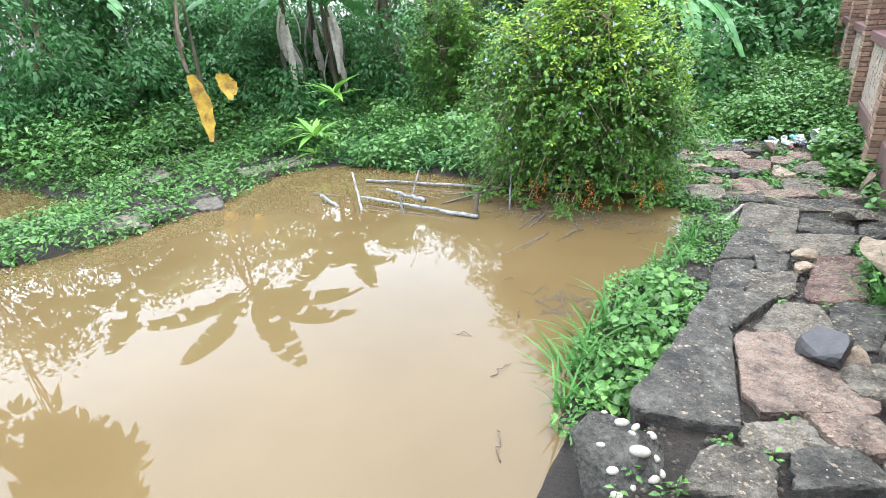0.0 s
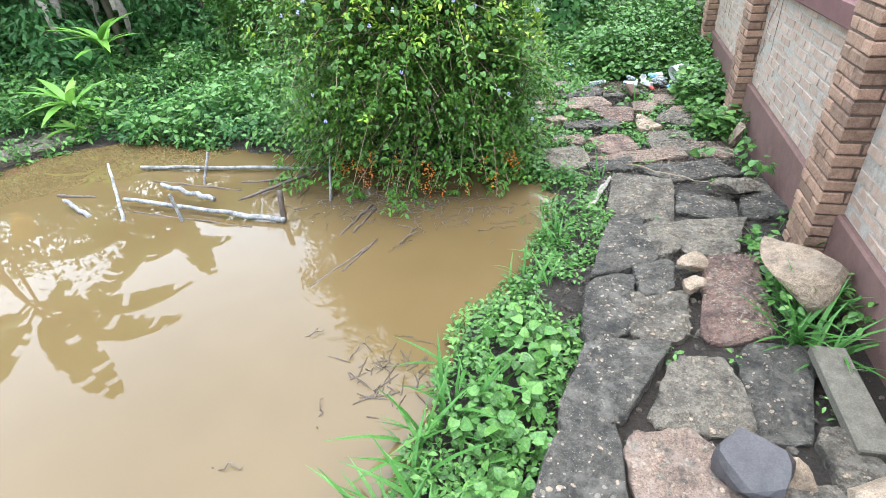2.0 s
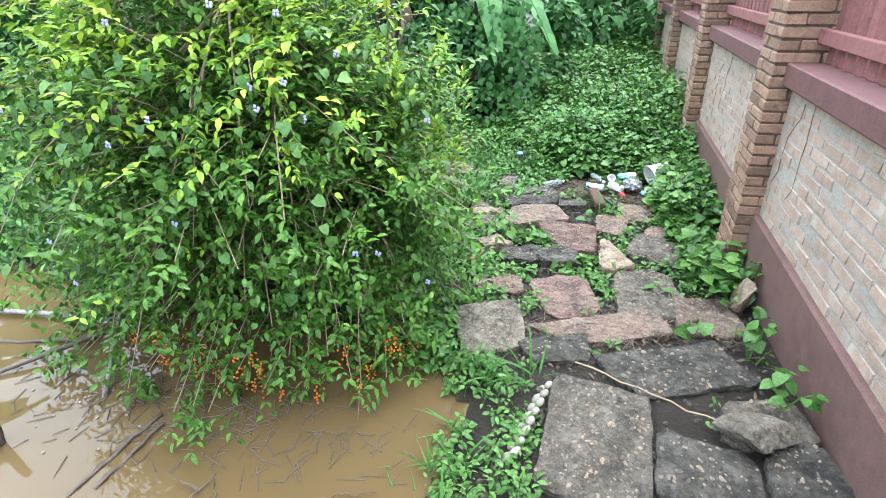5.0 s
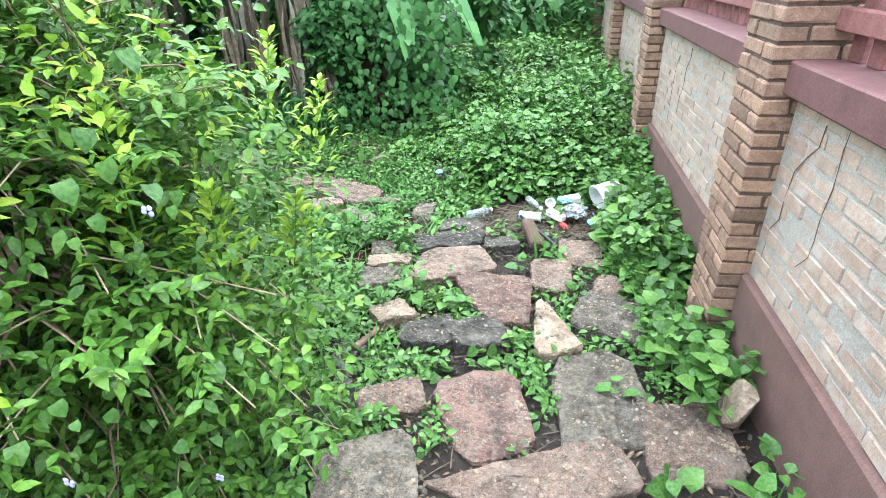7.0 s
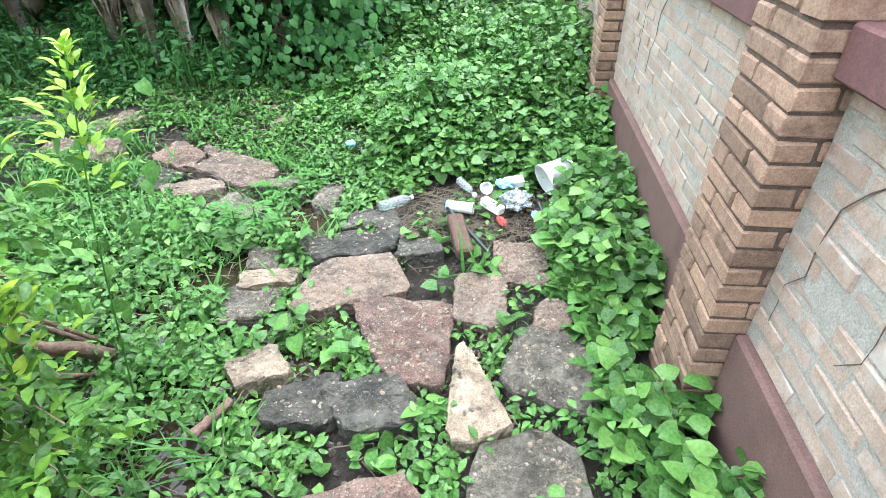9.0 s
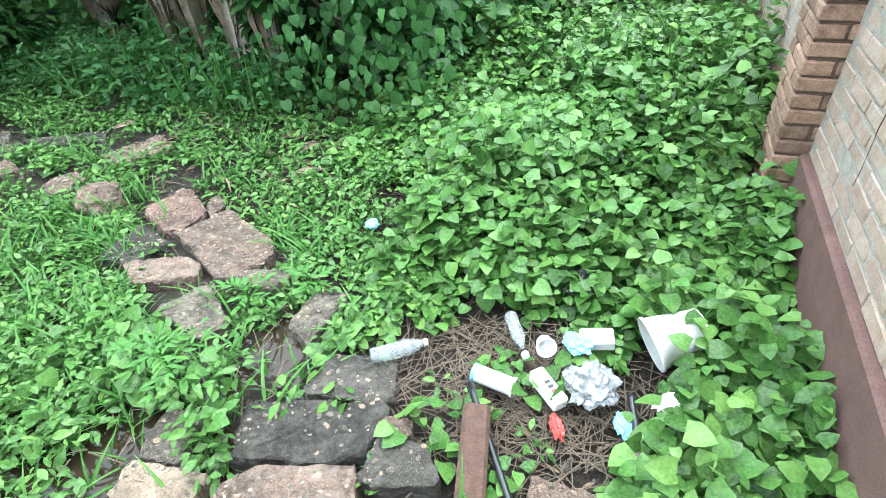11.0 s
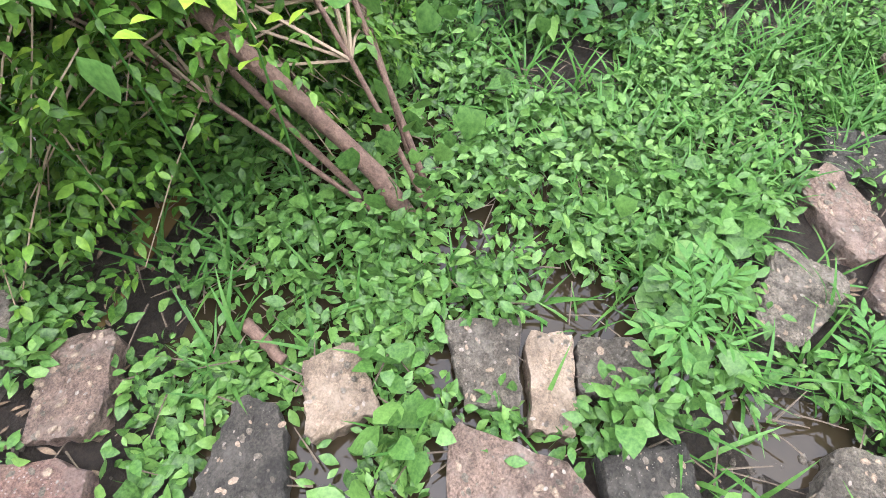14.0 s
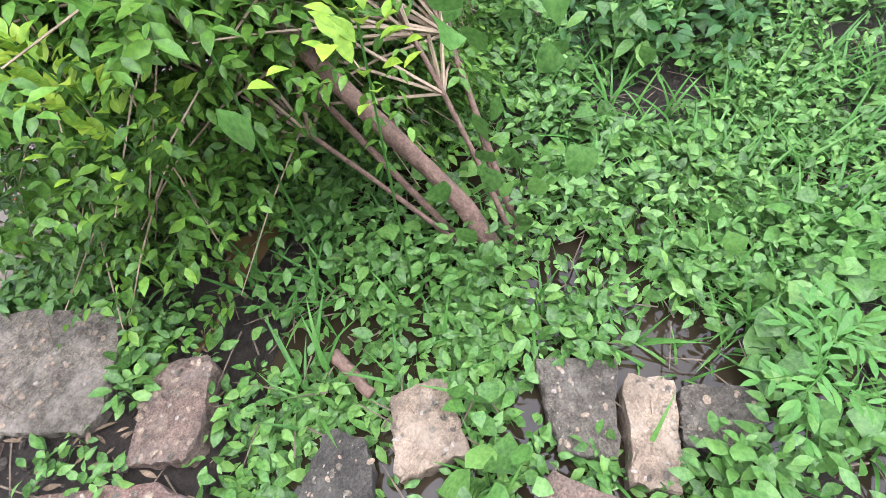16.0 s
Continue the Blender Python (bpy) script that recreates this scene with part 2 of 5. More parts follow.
def tube(bm, pts, r0, r1, sides=7, rough=0.0, rng=None):
    pts = [Vector(p) for p in pts]
    rings = []
    for i, p in enumerate(pts):
        d = (pts[min(i + 1, len(pts) - 1)] - pts[max(i - 1, 0)]).normalized()
        q = d.to_track_quat("Z", "Y")
        r = r0 + (r1 - r0) * i / (len(pts) - 1)
        ring = []
        for k in range(sides):
            a = 2 * math.pi * k / sides
            rr = r * (1 + (rng.uniform(-rough, rough) if rng else 0))
            ring.append(bm.verts.new(p + q @ Vector((rr * math.cos(a), rr * math.sin(a), 0))))
        rings.append(ring)
    for a, b in zip(rings, rings[1:]):
        for k in range(sides):
            bm.faces.new((a[k], a[(k + 1) % sides], b[(k + 1) % sides], b[k]))
    bm.faces.new(rings[0][::-1])
    bm.faces.new(rings[-1])


def bend(a, b, sag=0.0, n=6, jit=0.0, rng=None):
    a, b = Vector(a), Vector(b)
    out = []
    for i in range(n + 1):
        t = i / n
        p = a.lerp(b, t) + Vector((0, 0, sag * 4 * t * (1 - t)))
        if rng and 0 < i < n:
            p += Vector((rng.uniform(-jit, jit), rng.uniform(-jit, jit), rng.uniform(-jit, jit)))
        out.append(p)
    return out


def lathe(bm, profile, sides=20, m=Matrix()):
    rings = [[bm.verts.new(m @ Vector((r * math.cos(2 * math.pi * k / sides), r * math.sin(2 * math.pi * k / sides), z))) for k in range(sides)] for r, z in profile]
    for a, b in zip(rings, rings[1:]):
        for k in range(sides):
            bm.faces.new((a[k], a[(k + 1) % sides], b[(k + 1) % sides], b[k]))
    return rings


def leaf_template(widths, fold=0.25, droop=0.3, lobe=0.0):
    """One leaf of length 1 along y, folded along its rib and drooping to the tip."""
    k = len(widths) + 1
    rib = [(0, i / k, -droop * (i / k) ** 2) for i in range(k + 1)]
    side = [(w / 2, (i + 1) / k - (lobe if i == 0 else 0), fold * w / 2 - droop * ((i + 1) / k) ** 2) for i, w in enumerate(widths)]
    v = rib + side + [(-x, y, z) for x, y, z in side]
    f, s = [], len(side)
    for o, flip in ((k + 1, False), (k + 1 + s, True)):
        tri = [(0, o, 1)]
        for i in range(s - 1):
            tri += [(o + i, o + i + 1, i + 1), (o + i + 1, i + 2, i + 1)]
        tri.append((o + s - 1, k, k - 1))
        f += [t[::-1] if flip else t for t in tri]
    return np.array(v, float), np.array(f)


HEART = leaf_template((0.82, 0.92, 0.74, 0.42), 0.2, 0.25, 0.2)
HEART_LO = leaf_template((0.86, 0.55), 0.25, 0.25, 0.2)
OVAL = leaf_template((0.36, 0.52, 0.36), 0.3, 0.3)
OVAL_LO = leaf_template((0.46, 0.4), 0.3, 0.3)
FAR_LEAF = leaf_template((0.5,), 0.3, 0.3)
BLADE = leaf_template((0.07, 0.06, 0.05, 0.03), 0.3, 0.55)


def batch(name, template, place, along, up, size, material, parent=None, label=""):
    """Many leaves in one mesh: place, tip direction, upper side and length of each."""
    tv, tf = template
    n = len(place)
    y = along / np.linalg.norm(along, axis=1, keepdims=True)
    x = np.cross(y, up)
    x /= np.linalg.norm(x, axis=1, keepdims=True) + 1e-9
    z = np.cross(x, y)
    basis = np.stack([x, y, z], 1) * np.asarray(size)[:, None, None]
    v = (np.einsum("mk,nkj->nmj", tv, basis) + place[:, None, :]).reshape(-1, 3)
    f = (tf[None] + (np.arange(n) * len(tv))[:, None, None]).reshape(-1, 3)
    me = bpy.data.meshes.new(name)
    me.vertices.add(len(v))
    me.vertices.foreach_set("co", v.ravel())
    me.loops.add(f.size)
    me.loops.foreach_set("vertex_index", f.ravel().astype(np.int32))
    me.polygons.add(len(f))
    me.polygons.foreach_set("loop_start", np.arange(0, f.size, 3, dtype=np.int32))
    me.update(calc_edges=True)
    me.shade_smooth()
    me.materials.append(material)
    ob = new(name, me)
    if parent:
        ob.parent = parent
    if label:
        tagged(ob, label)
    return ob


def wob(x, y, s=1.0, k=0.0):
    """Cheap smooth noise of the plan, about -1 to 1."""
    return (np.sin(1.7 * s * x + 2.3 * s * y + k) + np.sin(-2.9 * s * x + 1.3 * s * y + 1.7 * k + 1) + np.sin(4.1 * s * x + 3.7 * s * y + 0.6 * k + 2) * 0.6) / 2.6


# ---- ground ----
def path_top(y):
    return np.interp(y, [2, 2.8, 3.5, 4.1, 4.8, 5.5, 6.5, 7.2, 9], [0.235, 0.235, 0.185, 0.17, 0.135, 0.115, 0.05, 0.03, 0.035])


def path_edge(y):
    """The side of the path towards the pond."""
    return np.interp(y, [1.6, 2.0, 2.9, 4.0, 4.8, 5.3, 5.8, 6.2], [-0.42, -0.3, -0.22, -0.16, -0.08, -0.15, -0.5, -0.6])


def pond_depth(x, y):
    """Metres inside the pond's shore; negative on land."""
    w = 0.05 * wob(x, y, 1.6) + 0.035 * wob(x, y, 5.5, 3)
    right = np.interp(y, [1.5, 2.3, 2.6, 3.6, 4.1, 4.5, 5.0, 5.4, 5.9], [-0.66, -0.72, -0.82, -0.8, -0.67, -0.58, -0.51, -0.56, -0.72])
    left = np.interp(y, [-9, 1.7, 2.1, 2.6, 3.8, 4.8, 5.6], [-14.9, -6.3, -6.07, -5.93, -5.8, -6.1, -6.1])
    back = np.interp(x, [-6.1, -5.4, -5.0, -3.2, -2.4, -0.9, -0.5], [5.4, 5.95, 6.05, 5.8, 5.75, 5.8, 5.6])
    return np.minimum(np.minimum(right - x, back - y), x - left) + w


def pool_depth(x, y):
    """The second pool beyond the stone bank."""
    return np.minimum(np.minimum(-7.75 + 0.3 * (y - 2.4) - x, 3.3 - y), x + 12) + 0.1 * wob(x, y, 1.3, 2)


def ground_z(x, y):
    d = np.maximum(pond_depth(x, y), pool_depth(x, y))
    base = 0.055 + 0.03 * wob(x, y, 2.1, 4) + 0.018 * wob(x, y, 6.3, 1)
    wet = np.exp(-(((x + 1.15) / 0.75) ** 2 + ((y - 7.2) / 0.9) ** 2))
    low = np.clip((x + 3.2) / 0.8, 0, 1) * np.clip((y - 6.0) / 0.6, 0, 1) * np.clip((9.4 - y) / 0.5, 0, 1)
    base = base - 0.06 * wet + low * (-0.045 - 0.5 * base)
    rise = np.clip((y - 9.5) * 0.03, 0, 2) + np.clip((-x - 7) * 0.03, 0, 2)
    onpath = np.clip((x - path_edge(y)) / 0.07, 0, 1) * np.clip((6.6 - y) / 1.0, 0, 1)
    base = base * (1 - onpath) + (path_top(y) - 0.045) * onpath
    z = np.where(d < 0, np.maximum(base, low * -1 + 0.012) * np.clip(-d / 0.3, 0.2, 1) + rise, -np.clip(0.03 + d * 0.6, 0, 0.4))
    return z


def spread(lo, hi, fine0, fine1, n):
    """Grid lines, dense between fine0 and fine1 and wide apart out to lo and hi."""
    core = np.linspace(fine0, fine1, n)
    out = np.geomspace(1, 1 + hi - fine1, 16)[1:] - 1
    return np.concatenate([fine0 - (np.geomspace(1, 1 + fine0 - lo, 16)[1:] - 1)[::-1], core, fine1 + out])


gx, gy = spread(-400, 400, -13, 3, 200), spread(-400, 400, -1, 15, 200)
X, Y = np.meshgrid(gx, gy)
Z = ground_z(X, Y)
nx, ny = len(gx), len(gy)
ground = mesh_object("ground", np.stack([X, Y, Z], -1).reshape(-1, 3), [(j * nx + i, j * nx + i + 1, (j + 1) * nx + i + 1, (j + 1) * nx + i) for j in range(ny - 1) for i in range(nx - 1)], MUD, smooth=True)
tagged(ground, "wet brown earth with leaf litter around the pond", "ground", kind="structure")


def water_sheet(name, x0, x1, y0, y1, label, material, z=0.0):
    xs, ys = np.linspace(x0, x1, 12), np.linspace(y0, y1, 12)
    ob = mesh_object(name, [(x, y, z) for y in ys for x in xs], [(j * 12 + i, j * 12 + i + 1, j * 12 + i + 13, j * 12 + i + 12) for j in range(11) for i in range(11)], material)
    return tagged(ob, label, "water", kind="structure")


water_sheet("water", -14, -0.35, -9, 6.3, "still muddy orange-brown pond water reflecting the sky", WATER)
water_sheet("water_puddle", -2.6, -0.33, 6.3, 8.6, "dark shallow puddle between the plants and the slabs", PUDDLE, -0.035)

# ---- brick boundary wall ----
WALL_X, PITCH, FIRST = 1.05, 2.57, 1.83
PIL_W, COURSE = 0.34, 0.0665


def brick_mesh(name, size, seed, material):
    rng = random.Random(seed)
    bm = box_bm(size, bevel=0.006)
    for v in bm.verts:
        v.co += Vector((rng.uniform(-0.003, 0.003), rng.uniform(-0.004, 0.004), rng.uniform(-0.003, 0.003)))
    me = bpy.data.meshes.new(name)
    bm.to_mesh(me)
    bm.free()
    me.materials.append(material)
    return me


def lay(mesh, parent, at, rz=0.0, name="brick"):
    ob = new(name, mesh)
    ob.parent = parent
    ob.matrix_basis = pose(*at, 0, 0, rz)
    return ob


pale_bricks = [brick_mesh("brick", (0.05, 0.218, 0.056), s, BRICK_PALE) for s in range(6)]
pale_halves = [brick_mesh("brick", (0.05, 0.105, 0.056), s, BRICK_PALE) for s in range(6, 9)]
PIL_L = PIL_W - 0.115
pillar_bricks = [brick_mesh("brick", (0.105, PIL_L, 0.0555), s, BRICK) for s in range(9, 14)]
wall_rng = random.Random(5)


def wall_panel(i):
    y0, y1 = FIRST + i * PITCH + PIL_W, FIRST + (i + 1) * PITCH
    w = part("wall", box_bm((0.2, y1 - y0, 1.3), (WALL_X + 0.1045, (y0 + y1) / 2, 0.6)), MORTAR)
    tagged(w, "pale limewashed brick boundary wall with cracked worn mortar", "wall", "wall panels", "structure")
    part("plinth", box_bm((0.13, y1 - y0, 0.75), (WALL_X + 0.035, (y0 + y1) / 2, 0.075), 0.012), PLINTH, w, "faded maroon painted plinth")
    part("coping", box_bm((0.3, y1 - y0, 0.125), (WALL_X + 0.09, (y0 + y1) / 2, 1.3125), 0.008), MAROON, w, "smooth maroon painted concrete coping")
    for c in range(12):
        z, y = 0.482 + c * COURSE, y0 - (0.0 if c % 2 else 0.115)
        while y < y1 - 0.03:
            a, b = max(y, y0), min(y + 0.22, y1)
            if b - a > 0.2:
                lay(wall_rng.choice(pale_bricks), w, (WALL_X + 0.026 + wall_rng.uniform(-0.003, 0.003), (a + b) / 2, z), wall_rng.uniform(-0.8, 0.8))
            elif b - a > 0.07:
                ob = lay(wall_rng.choice(pale_halves), w, (WALL_X + 0.026, (a + b) / 2, z))
                ob.scale = (1, (b - a - 0.008) / 0.105, 1)
            y += 0.228
    return w


def pillar(i, top):
    y = FIRST + i * PITCH + PIL_W / 2
    x = WALL_X - 0.125 + PIL_W / 2
    p = part("pillar", box_bm((PIL_W - 0.016, PIL_W - 0.016, top + 0.3), (x, y, top / 2 - 0.15)), MORTAR_DARK)
    tagged(p, "square orange-brown brick fence pillar with recessed joints", "pillar", "fence pillars", "structure")
    h = PIL_W / 2
    for c in range(int((top + 0.05) / COURSE)):
        z = 0.0 + c * COURSE
        flip = c % 2
        for k in range(4):
            a = k * math.pi / 2
            s = -1 if flip else 1
            off = (h - 0.0525, s * (h - PIL_L / 2))
            px, py = off[0] * math.cos(a) - off[1] * math.sin(a), off[0] * math.sin(a) + off[1] * math.cos(a)
            j = wall_rng.uniform(-0.003, 0.003)
            lay(wall_rng.choice(pillar_bricks), p, (x + px + j, y + py + j, z), math.degrees(a) + wall_rng.uniform(-0.6, 0.6))
    part("pillar_cap", box_bm((PIL_W + 0.06, PIL_W + 0.06, 0.06), (x, y, top + 0.06), 0.01), MAROON, p)
    return p


def picket_fence(i):
    y0, y1 = FIRST + i * PITCH + PIL_W, FIRST + (i + 1) * PITCH
    f = empty("wooden_fence", (WALL_X + 0.13, (y0 + y1) / 2, 1.375), label="maroon-stained wooden picket fence between brick pillars", category="fence", group="picket fences")
    half = (y1 - y0) / 2
    for z in (0.14, 0.62):
        part("rail", box_bm((0.045, 2 * half, 0.075), (-0.05, 0, z), 0.004), PICKET, f)
    me = None
    n = 17
    for k in range(n):
        if me is None:
            ob = part("picket", box_bm((0.022, 0.092, 0.86), (0, 0, 0.43), 0.003), PICKET, f)
            me = ob.data
        else:
            ob = new("picket", me)
            ob.parent = f
        ob.matrix_basis = pose(0, -half + (k + 0.5) * 2 * half / n, 0, 0, wall_rng.uniform(-0.6, 0.6), wall_rng.uniform(-1.5, 1.5))
    return f


for i in range(-1, 5):
    wall_panel(i)
    picket_fence(i)
for i in range(0, 6):
    pillar(i, 2.16)

# ---- stone path ----
def stone_bm(w, l, h, seed, taper=0.0, skew=0.0, chop=0.2, crown=0.008):
    """A broken slab: a tapered, skewed block with knocked-off corners, a ragged chipped rim and a lumpy top at z 0."""
    rng = random.Random(seed)
    corners = []
    for sx, sy in ((1, 1), (-1, 1), (-1, -1), (1, -1)):
        c = Vector((sx * rng.uniform(0.96, 1.04), sy * rng.uniform(0.96, 1.04)))
        if rng.random() < 0.7:
            a, b = rng.uniform(0.08, chop) * 2, rng.uniform(0.08, chop) * 2
            pair = [c - Vector((sx * a, 0)), c - Vector((0, sy * b))]
            corners += pair[::-1] if sx * sy > 0 else pair
        else:
            corners.append(c)
    outline = []
    for a, b in zip(corners, corners[1:] + corners[:1]):
        k = max(2, round((b - a).length * 5))
        bow = rng.uniform(-0.03, 0.05)
        for q in range(k):
            t = q / k
            p = a.lerp(b, t) * (1 + bow * 4 * t * (1 - t))
            x, y = p.x * (1 + taper * p.y) * w / 2 + skew * p.y * l / 2, p.y * l / 2
            outline.append((x + rng.uniform(-0.006, 0.006), y + rng.uniform(-0.006, 0.006)))
    n = len(outline)
    bm = bmesh.new()
    tilt = (rng.uniform(-0.04, 0.04), rng.uniform(-0.04, 0.04))
    shift = Vector((seed * 3.7, seed * 1.3, 0))
    rings = []
    for s, z, jit in ((0.95, -h, 0.0), (0.98, -h * 0.5, 0.008), (1.0, -0.014, 0.005), (0.99, -0.003, 0.003), (0.95, 0.0, 0.003), (0.78, crown * 0.5, 0.002), (0.58, crown * 0.8, 0.002), (0.36, crown, 0.002), (0.15, crown, 0.001)):
        ring = []
        for x, y in outline:
            q = Vector((x * s, y * s, 0))
            lump = (0.014 * noise.noise(q * 6 + shift) + 0.009 * noise.noise(q * 21 + shift) + 0.004 * noise.noise(q * 60 + shift)) if z > -0.03 else 0.0
            ring.append(bm.verts.new((q.x + rng.uniform(-jit, jit), q.y + rng.uniform(-jit, jit), z + lump + rng.uniform(-jit, jit) + (tilt[0] * x + tilt[1] * y) * s)))
        rings.append(ring)
    for a, b in zip(rings, rings[1:]):
        for k in range(n):
            bm.faces.new((a[k], a[(k + 1) % n], b[(k + 1) % n], b[k]))
    bm.faces.new(rings[-1])
    bmesh.ops.recalc_face_normals(bm, faces=bm.faces[:])
    return bm


# x, y, width, length, turn, taper, skew, look
NEAR_STONES = [
    (0.11, 5.15, 0.41, 0.62, -10, -0.03, -0.12, "g"), (0.53, 5.07, 0.36, 0.33, -11, 0.01, -0.10, "d"), (0.00, 4.44, 0.29, 0.57, 27, -0.36, 0.48, "d"), (0.22, 4.53, 0.20, 0.32, 46, 0.03, 0.71, "g"),
    (0.49, 4.57, 0.36, 0.43, 16, 0.23, 0.36, "g"), (0.16, 4.05, 0.22, 0.25, 32, 0.15, 0.57, "d"), (0.16, 3.72, 0.29, 0.36, 14, 0.16, 0.19, "g"), (0.54, 3.98, 0.31, 0.66, 14, -0.09, 0.34, "r"),
    (-0.07, 3.76, 0.25, 0.45, 25, 0.07, 0.51, "d"), (-0.06, 3.19, 0.29, 0.50, 9, 0.20, 0.48, "d"), (-0.14, 2.48, 0.33, 0.83, 11, -0.42, 0.22, "d"), (0.30, 3.21, 0.29, 0.38, 3, -0.26, 0.17, "g"),
    (0.59, 3.31, 0.25, 0.50, 4, 0.25, 0.21, "d")]
FOOT_STONES = [
    (0.26, 2.66, 0.43, 0.61, 24, -0.36, -0.00, "p"), (0.58, 2.69, 0.20, 0.24, 18, 0.11, 0.08, "g"), (0.50, 2.26, 0.24, 0.21, 22, 0.08, -0.12, "p"), (0.23, 2.12, 0.31, 0.16, 34, -0.09, 0.12, "g"),
    (0.08, 1.83, 0.28, 0.24, 10, -0.13, 0.28, "g"), (0.41, 2.02, 0.29, 0.19, 28, -0.23, 0.13, "d")]
MID_STONES = [
    (-0.48, 5.90, 0.35, 0.43, 28, 0.03, 0.20, "g"), (0.18, 6.03, 0.57, 0.23, 23, 0.16, -0.66, "p"), (-0.10, 5.75, 0.32, 0.19, 16, 0.13, -0.08, "d"), (0.50, 5.72, 0.62, 0.32, 26, 0.01, -0.15, "d"),
    (0.80, 5.41, 0.34, 0.24, 14, -0.17, 0.19, "g"), (0.88, 5.12, 0.28, 0.30, 23, -0.17, 0.31, "d"), (0.73, 6.32, 0.33, 0.39, 9, -0.02, 0.17, "p"), (-0.09, 6.36, 0.35, 0.47, 19, 0.17, -0.00, "r"),
    (0.41, 6.53, 0.40, 0.55, 22, -0.07, 0.24, "g"), (-0.51, 6.37, 0.28, 0.18, 22, 0.01, -0.06, "p"), (-0.18, 6.92, 0.28, 0.24, 22, 0.09, -0.25, "d"), (0.18, 7.02, 0.14, 0.42, 19, -0.70, 0.12, "t"),
    (0.50, 7.15, 0.33, 0.35, -13, -0.14, -0.07, "g")]
TURN_STONES = [
    (-0.11, 7.27, 0.36, 0.46, -5, 0.34, -0.34, "r"), (-0.43, 7.63, 0.45, 0.33, 19, -0.20, 0.12, "p"), (-0.86, 7.43, 0.17, 0.24, 103, 0.19, -0.10, "g"), (-0.85, 7.61, 0.12, 0.27, 101, 0.06, -0.03, "t"),
    (-0.68, 7.05, 0.17, 0.20, 131, -0.12, 0.17, "t"), (-0.46, 6.90, 0.18, 0.26, 93, -0.32, -0.17, "d"), (-0.50, 7.93, 0.45, 0.21, 17, 0.10, 0.09, "d"), (-0.44, 8.18, 0.27, 0.19, 11, -0.18, 0.07, "d"),
    (-0.15, 7.92, 0.20, 0.15, 17, -0.33, -0.18, "d"), (-0.21, 8.03, 0.09, 0.07, 13, -0.04, -0.04, "p"), (0.40, 7.85, 0.25, 0.31, 2, 0.12, -0.01, "p"), (0.20, 7.54, 0.23, 0.33, -6, -0.01, -0.15, "p"),
    (0.53, 7.46, 0.16, 0.19, 11, 0.00, 0.35, "p"), (-0.93, 7.77, 0.18, 0.15, 106, -0.03, 0.13, "g")]
FAR_STONES = [
    (-1.50, 8.74, 0.33, 0.59, 61, -0.01, -0.07, "p"), (-1.68, 8.47, 0.18, 0.36, 130, 0.06, 0.33, "p"), (-1.29, 8.29, 0.19, 0.36, 69, 0.35, 0.06, "g"), (-1.15, 8.56, 0.12, 0.22, 71, -0.45, -0.49, "g"),
    (-0.78, 8.45, 0.29, 0.16, 84, -0.16, 0.11, "g"), (-2.00, 8.92, 0.28, 0.38, 75, 0.14, 0.24, "r"), (-1.83, 9.04, 0.13, 0.13, 94, -0.06, 0.95, "p"), (-1.99, 8.59, 0.27, 0.25, 81, 0.11, -0.02, "d"),
    (-2.93, 8.95, 0.23, 0.23, 77, 0.04, 0.10, "p"), (-2.81, 9.44, 0.41, 0.34, 63, 0.14, -0.09, "p"), (-4.75, 9.36, 0.41, 0.37, 18, 0.09, -0.58, "g"), (-4.19, 9.23, 0.41, 0.31, 44, 0.14, -0.31, "g"),
    (-3.87, 9.10, 0.37, 0.26, 49, 0.10, -0.17, "g"), (-3.55, 8.94, 0.23, 0.26, 47, 0.07, -0.42, "p"), (-3.50, 9.43, 0.56, 0.22, 27, 0.13, -0.74, "d")]
BANK_STONES = [
    (-11.30, 6.20, 0.80, 0.60, 37, 0.06, -0.20, "g"), (-6.43, 5.47, 1.16, 0.65, 72, 0.04, 0.20, "g"), (-8.03, 4.25, 0.63, 0.82, 39, 0.04, -0.45, "g"), (-6.08, 3.86, 0.40, 0.78, 50, 0.29, -0.25, "g"),
    (-6.32, 3.39, 0.39, 0.43, 36, -0.06, -0.47, "d"), (-6.22, 2.92, 0.47, 0.55, 52, 0.02, -0.18, "g"), (-6.22, 5.95, 0.54, 0.50, 58, 0.04, 0.03, "g")]
UNSEEN_STONES = [
    (0.10, 1.40, 0.40, 0.40, 10, 0.05, 0.10, "d"), (0.55, 1.50, 0.42, 0.46, -8, -0.10, 0.00, "p"), (-0.20, 0.95, 0.34, 0.42, 5, 0.10, 0.00, "g"), (0.22, 0.90, 0.44, 0.46, -12, -0.10, 0.10, "g"),
    (0.66, 0.90, 0.34, 0.50, 6, 0.00, 0.10, "d"), (-0.10, 0.40, 0.45, 0.52, 3, 0.10, 0.00, "p"), (0.42, 0.35, 0.50, 0.48, -6, -0.10, 0.00, "g"), (0.00, -0.20, 0.50, 0.52, 9, 0.00, 0.10, "d"),
    (0.55, -0.20, 0.46, 0.52, -3, 0.10, 0.00, "g"), (0.72, 2.02, 0.26, 0.30, 12, 0.00, 0.10, "g"), (0.76, 2.95, 0.16, 0.30, 4, 0.00, 0.00, "g")]
pavement = part("pavement", stone_bm(0.95, 4.6, 0.3, 77), MUD)
pavement.matrix_basis = pose(0.33, 3.4, 0.1, -1.7)
tagged(pavement, "rough crazy-paved stone path of broken slabs along the pond", "stone path", kind="structure")
stone_seed = 100
placed, grit = [], []
